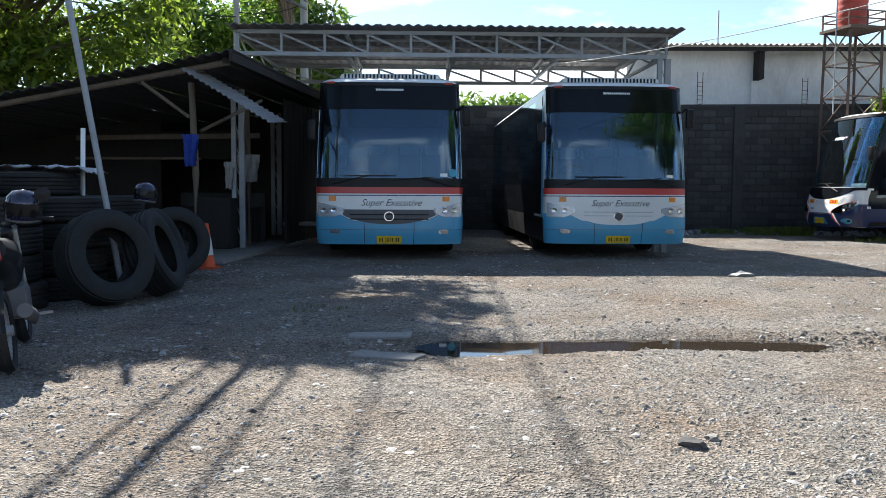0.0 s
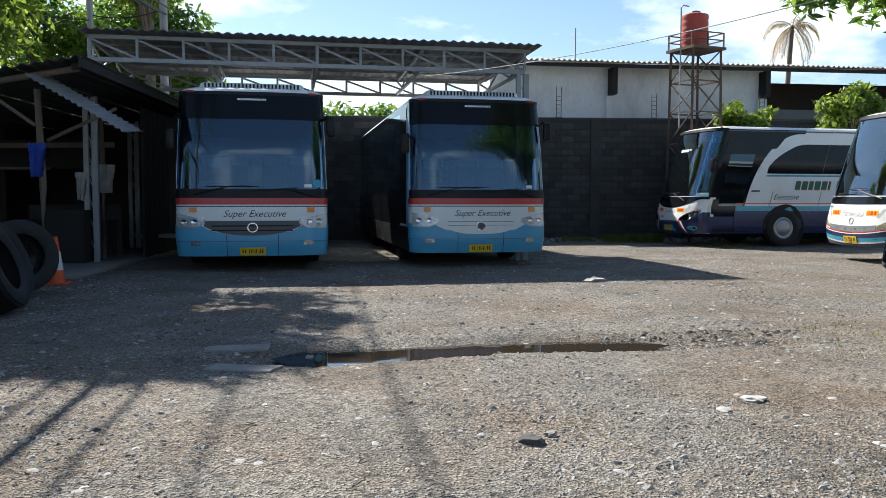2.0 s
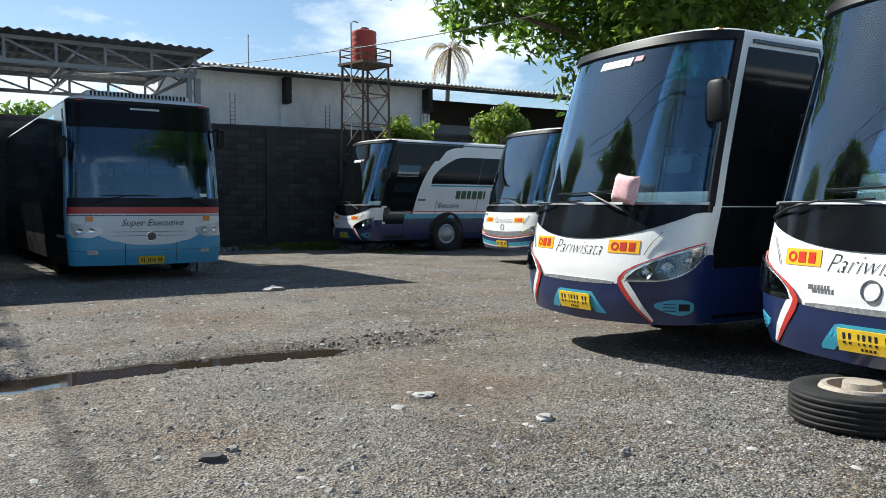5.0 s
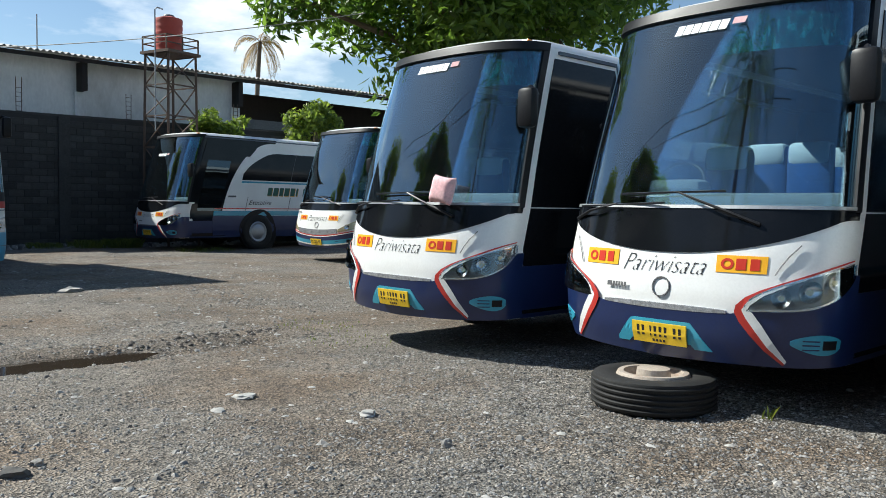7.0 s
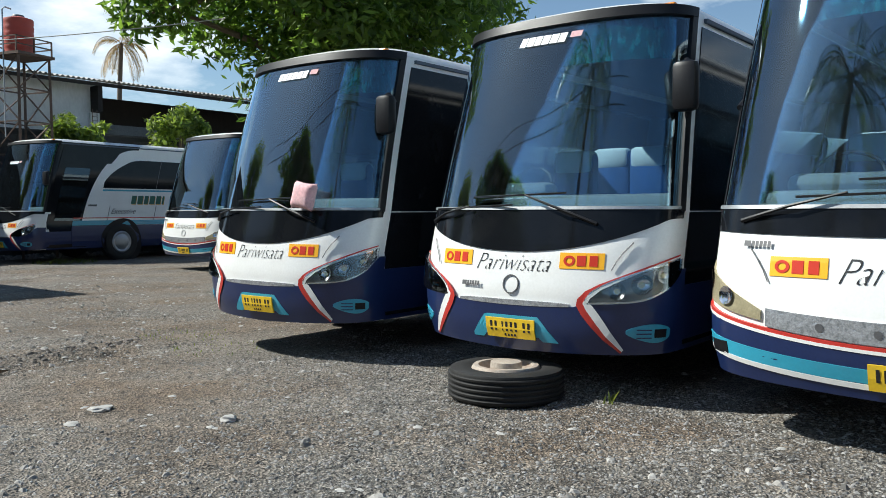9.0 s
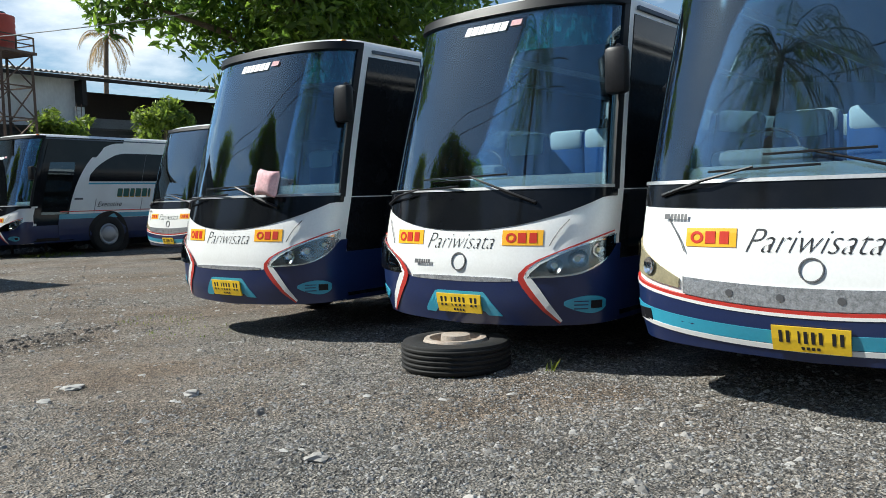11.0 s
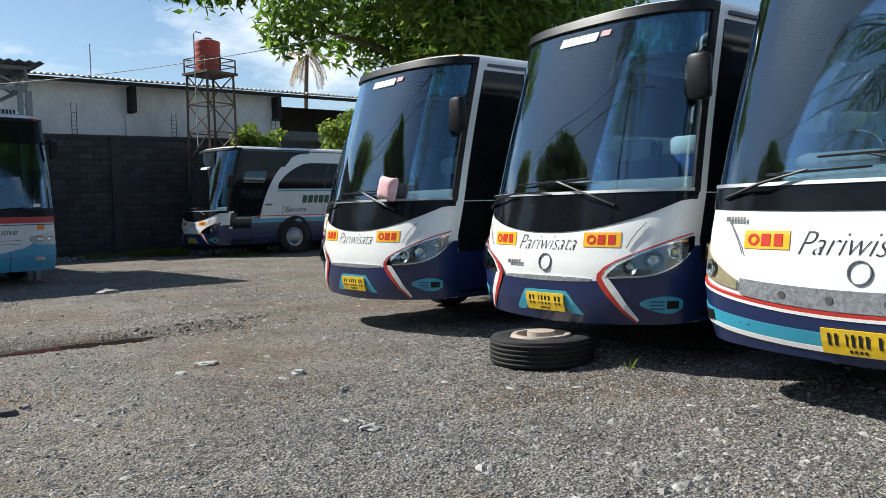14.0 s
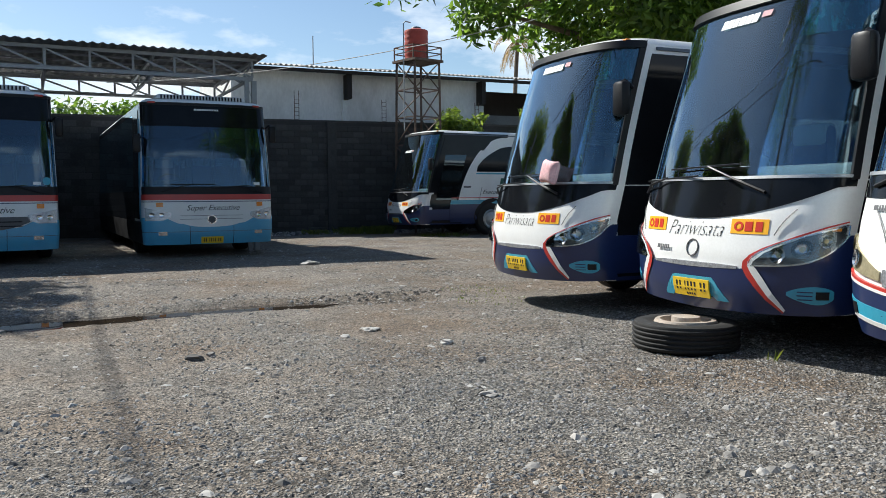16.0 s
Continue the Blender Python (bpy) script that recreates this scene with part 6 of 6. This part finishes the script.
for o in (1, -1):
    g = [[bm.verts.new(((i / n - 0.5) * 0.27 * (1 - 0.10 * (1 - (2 * j / n - 1) ** 2)), o * 0.065 * ((1 - (2 * i / n - 1) ** 4) * (1 - (2 * j / n - 1) ** 4)) ** 0.5 + 0.006 * noise.noise(Vector((i, j, o))), (j / n - 0.5) * 0.25 * (1 - 0.10 * (1 - (2 * i / n - 1) ** 2)))) for j in range(n + 1)] for i in range(n + 1)]
    for i in range(n):
        for j in range(n):
            q = (g[i][j], g[i + 1][j], g[i + 1][j + 1], g[i][j + 1])
            bm.faces.new(q[::-o])
bmesh.ops.remove_doubles(bm, verts=bm.verts, dist=0.0015)
cp = bus_e.matrix_basis @ SE.skin(0.52, 1.45, 0.10)
solo("cushion", bm, PINK, Matrix.Translation(cp) @ pose(0, 0, 0, -10, 8, -85), "small pink patterned cushion tied to a wiper", "cushion", smooth=True)

# ---- puddle, slabs and stones ----
bm = bmesh.new()
n = 60
up, dn = [], []
for i in range(n + 1):
    x = -1.15 + 3.5 * i / n
    yc = 7.46 + 0.10 * (x - 0.2) + 0.09 * math.sin(x * 1.3)
    w = (0.46 if x < 0.6 else 0.34) * min(1, (i + 0.5) / 6, (n - i + 0.5) / 8) * (1 + 0.35 * noise.noise(Vector((x * 4, 0, 1))))
    up.append(bm.verts.new((x, yc + w, -0.026)))
    dn.append(bm.verts.new((x, yc - w * 1.1, -0.026)))
for i in range(n):
    bm.faces.new((dn[i], dn[i + 1], up[i + 1], up[i]))
WATER = bpy.data.materials.new("muddy_water")
WATER.use_nodes = True
wp = WATER.node_tree.nodes["Principled BSDF"]
wp.inputs["Base Color"].default_value = (0.035, 0.026, 0.018, 1)
wp.inputs["Roughness"].default_value = 0.02
wp.inputs["IOR"].default_value = 1.6
tagged(solo("puddle", bm, WATER, Matrix(), "long narrow muddy puddle in a shallow rut", "puddle"), kind="structure")


def rock(r, seed, flat=0.6, sub=1):
    bm = bmesh.new()
    bmesh.ops.create_icosphere(bm, subdivisions=sub, radius=r)
    for v in bm.verts:
        k = 0.75 + 0.5 * noise.noise(v.co * (1.6 / r) + Vector((seed * 3.1, 0, 0)))
        v.co = Vector((v.co.x * k * 1.2, v.co.y * k, v.co.z * k * flat))
    return bm


for x, y, r, f, m, l, rz in ((0.585, 4.74, 0.075, 0.6, STONEM, "dark grey stone half sunk in gravel", 0), (0.72, 4.86, 0.04, 0.7, STONEM, "small grey stone beside a larger one", 40), (3.0, 13.09, 0.20, 0.35, SLABM, "pale flat stone on the ground", 10),
                             (2.616, 4.70, 0.07, 0.4, SLABM, "small pale flat stone in gravel", 30), (2.594, 3.88, 0.045, 0.8, STONEM, "small dark stone on gravel", 60), (2.25, 2.9, 0.07, 0.4, STONEM, "flat grey stone on gravel", 80), (2.2, 5.6, 0.09, 0.3, SLABM, "pale broken flat stone", 15), (1.9, 5.35, 0.06, 0.3, SLABM, "pale broken flat stone", 70)):
    solo("stone", rock(r, x + y, f, 2), m, pose(x, y, gz(x, y) + r * f * 0.3, 0, 0, rz), l, "stone", "larger stones", smooth=False)
for x, y, w, d, rz in ((-1.5, 7.55, 0.50, 0.22, 8), (-1.3, 6.74, 0.55, 0.22, -12)):
    bm = boxm(-w / 2, w / 2, -d / 2, d / 2, 0, 0.035, 0.012)
    bmesh.ops.subdivide_edges(bm, edges=bm.edges, cuts=4, use_grid_fill=True)
    for v in bm.verts:
        v.co.x += 0.07 * noise.noise(v.co * 4 + Vector((x, y, 0)))
        v.co.y += 0.05 * noise.noise(v.co * 4 + Vector((y, x, 5)))
    solo("concrete_slab", bm, CEMENT, pose(x, y, gz(x, y) - 0.016, 0.8, 0, rz), "broken pale concrete slab lying in gravel", "slab", "broken slabs")


def scatter(name, count, region, rmin, rmax, power, material, label, seed, flat=0.55, bias=None):
    """Many loose stones joined into one mesh, thicker near the yard's middle."""
    r = np.random.default_rng(seed)
    base = [(0.9, 0, -0.2), (0.3, 0.8, -0.2), (-0.7, 0.55, -0.2), (-0.8, -0.5, -0.2), (0.2, -0.9, -0.2), (0.35, 0.1, 0.6), (-0.3, 0.25, 0.65), (-0.1, -0.4, 0.55)]
    tri = [(0, 1, 5), (1, 2, 6), (1, 6, 5), (2, 3, 6), (3, 7, 6), (3, 4, 7), (4, 0, 5), (4, 5, 7), (5, 6, 7)]
    vs, fs = [], []
    x0, x1, y0, y1 = region
    made = 0
    while made < count:
        x, y = r.uniform(x0, x1), y0 + (y1 - y0) * r.random() ** power
        if bias and r.random() > bias(x, y):
            continue
        s = rmin + (rmax - rmin) * r.random() ** 3
        a = r.uniform(0, 6.283)
        c, sn = math.cos(a), math.sin(a)
        z = gz(x, y)
        k = len(vs)
        j = r.uniform(0.65, 1.3, (8, 3))
        for (bx, by, bz), q in zip(base, j):
            px, py = bx * q[0] * s, by * q[1] * s * 0.75
            vs.append((x + px * c - py * sn, y + px * sn + py * c, z + bz * q[2] * s * flat))
        fs += [tuple(k + i for i in t) for t in tri]
        made += 1
    me = bpy.data.meshes.new(name)
    me.from_pydata(vs, [], fs)
    me.materials.append(material)
    return tagged(new(name, me), label, "gravel", kind="stuff")


patchy = lambda x, y: 0.08 + 0.92 * max(0, min(1, 0.45 + 2.2 * noise.noise(Vector((x * 0.55, y * 0.55, 9)))))
tarmac = lambda x, y: max(0.0, min(1.0, 0.5 + (2.6 + 0.75 * max(0, x) - y) * 0.6))
scatter("fine_gravel", 36000, (-5.5, 6.5, 1.0, 14.0), 0.006, 0.024, 1.3, STONEM, "loose fine grey gravel over the yard", 1, bias=lambda x, y: patchy(x, y) * (1 - tarmac(x, y)))
scatter("dark_gravel", 42000, (-2.5, 5.5, 0.4, 6.5), 0.006, 0.024, 1.2, STONED, "dark loose chippings over worn tarmac", 6, bias=tarmac)
scatter("broken_stones", 160, (-1.6, 1.0, 0.9, 2.5), 0.02, 0.06, 1.0, STONEM, "broken grey stones strewn on the ground", 7, 0.45)
scatter("coarse_gravel", 3200, (-6.0, 7.5, 1.0, 22.0), 0.02, 0.055, 1.3, STONEM, "loose coarse grey stones over the yard", 2, bias=patchy)
scatter("pale_chippings", 2600, (-6.0, 7.5, 1.0, 18.0), 0.015, 0.05, 1.3, SLABM, "pale flat stone chips over the yard", 3, 0.25, bias=lambda x, y: 1 - 0.75 * tarmac(x, y))
scatter("rubble", 1500, (2.8, 12.5, 24.3, 25.9), 0.03, 0.16, 0.6, STONEM, "grey rubble heaped along the wall's foot", 4, 0.9)
scatter("gully_soil", 160, (1.9, 3.9, 7.7, 8.5), 0.012, 0.055, 1.0, SOIL, "dark soil clods beside the puddle", 5, 0.5, bias=lambda x, y: max(0.0, 1 - abs(y - (7.78 + 0.1 * (x - 0.2))) * 6))


def grass(name, centres, seed, label):
    r = random.Random(seed)
    vs, fs = [], []
    for x, y, n, rad, h in centres:
        for _ in range(n):
            a, q = r.uniform(0, 6.283), rad * math.sqrt(r.random())
            px, py, b = x + q * math.cos(a), y + q * math.sin(a), r.uniform(0, 6.283)
            hh, k = h * r.uniform(0.5, 1.2), len(vs)
            dx, dy = math.cos(b), math.sin(b)
            z = gz(px, py)
            vs += [(px - dy * 0.006, py + dx * 0.006, z - 0.01), (px + dy * 0.006, py - dx * 0.006, z - 0.01), (px + dx * hh * 0.25 + dy * 0.004, py + dy * hh * 0.25 - dx * 0.004, z + hh * 0.65), (px + dx * hh * 0.6, py + dy * hh * 0.6, z + hh)]
            fs += [(k, k + 1, k + 2), (k, k + 2, k + 3)]
    me = bpy.data.meshes.new(name)
    me.from_pydata(vs, [], fs)
    me.materials.append(GRASSM)
    return tagged(new(name, me), label, "grass", kind="stuff")


grass("grass", [(6.6, 24.6, 500, 0.7, 0.22), (5.4, 24.9, 300, 0.5, 0.16), (7.4, 24.4, 500, 0.5, 0.25), (8.8, 21.9, 200, 0.8, 0.1), (4.6, 3.1, 8, 0.05, 0.08), (4.0, 3.55, 6, 0.05, 0.05), (4.3, 8.2, 70, 0.5, 0.03), (4.1, 7.2, 60, 0.5, 0.03), (-2.4, 9.0, 30, 0.3, 0.05)], 5, "sparse tufts of green grass and weeds")

# added plain walls, unseen beside and behind the camera: close the yard, cut sky fill
tagged(solo("wall_west", boxm(-19.2, -19.0, -16, 26, -0.05, 3.2), GREYBLOCK, Matrix(), "added plain block wall closing the unseen side of the yard", "wall"), kind="structure")
tagged(solo("wall_south", boxm(-19, 24, -16.2, -16.0, -0.05, 3.2), GREYBLOCK, Matrix(), "added plain block wall closing the unseen side of the yard", "wall"), kind="structure")
tagged(solo("wall_east", boxm(24, 24.2, -16, 26, -0.05, 3.2), GREYBLOCK, Matrix(), "added plain block wall closing the unseen side of the yard", "wall"), kind="structure")

# ---- wall blocks ----
def block_mesh():
    bm = boxm(-0.196, 0.196, -0.03, 0.03, -0.092, 0.092, 0.008)
    me = mesh_of(bm, "block")
    me.materials.append(BLOCK)
    return me


BLK = block_mesh()
r = random.Random(12)
for row in range(18):
    for col in range(16):
        x = 3.1 + col * 0.405 + (0.2 if row % 2 else 0)
        b = new("block", BLK)
        b.parent = wall
        b.matrix_basis = pose(x, WY + r.uniform(-0.006, 0.006), 0.1 + row * 0.203, r.uniform(-0.6, 0.6), 0, r.uniform(-0.6, 0.6))
vs, fs = [], []
for row in range(18):
    for col in range(-66, 76):
        if 0 <= col < 16:
            continue
        x, z, y = 3.1 + col * 0.405 + (0.2 if row % 2 else 0), 0.1 + row * 0.203, WY + r.uniform(-0.036, -0.024)
        k = len(vs)
        vs += [(x - 0.196, y, z - 0.092), (x + 0.196, y, z - 0.092), (x + 0.196, y, z + 0.092), (x - 0.196, y, z + 0.092), (x - 0.2, WY + 0.03, z - 0.096), (x + 0.2, WY + 0.03, z - 0.096), (x + 0.2, WY + 0.03, z + 0.096), (x - 0.2, WY + 0.03, z + 0.096)]
        fs += [(k, k + 1, k + 2, k + 3), (k, k + 4, k + 5, k + 1), (k + 1, k + 5, k + 6, k + 2), (k + 2, k + 6, k + 7, k + 3), (k + 3, k + 7, k + 4, k)]
me = bpy.data.meshes.new("far_blocks")
me.from_pydata(vs, [], fs)
me.materials.append(BLOCK)
fb = tagged(new("far_blocks", me), kind="stuff")
fb.parent = wall
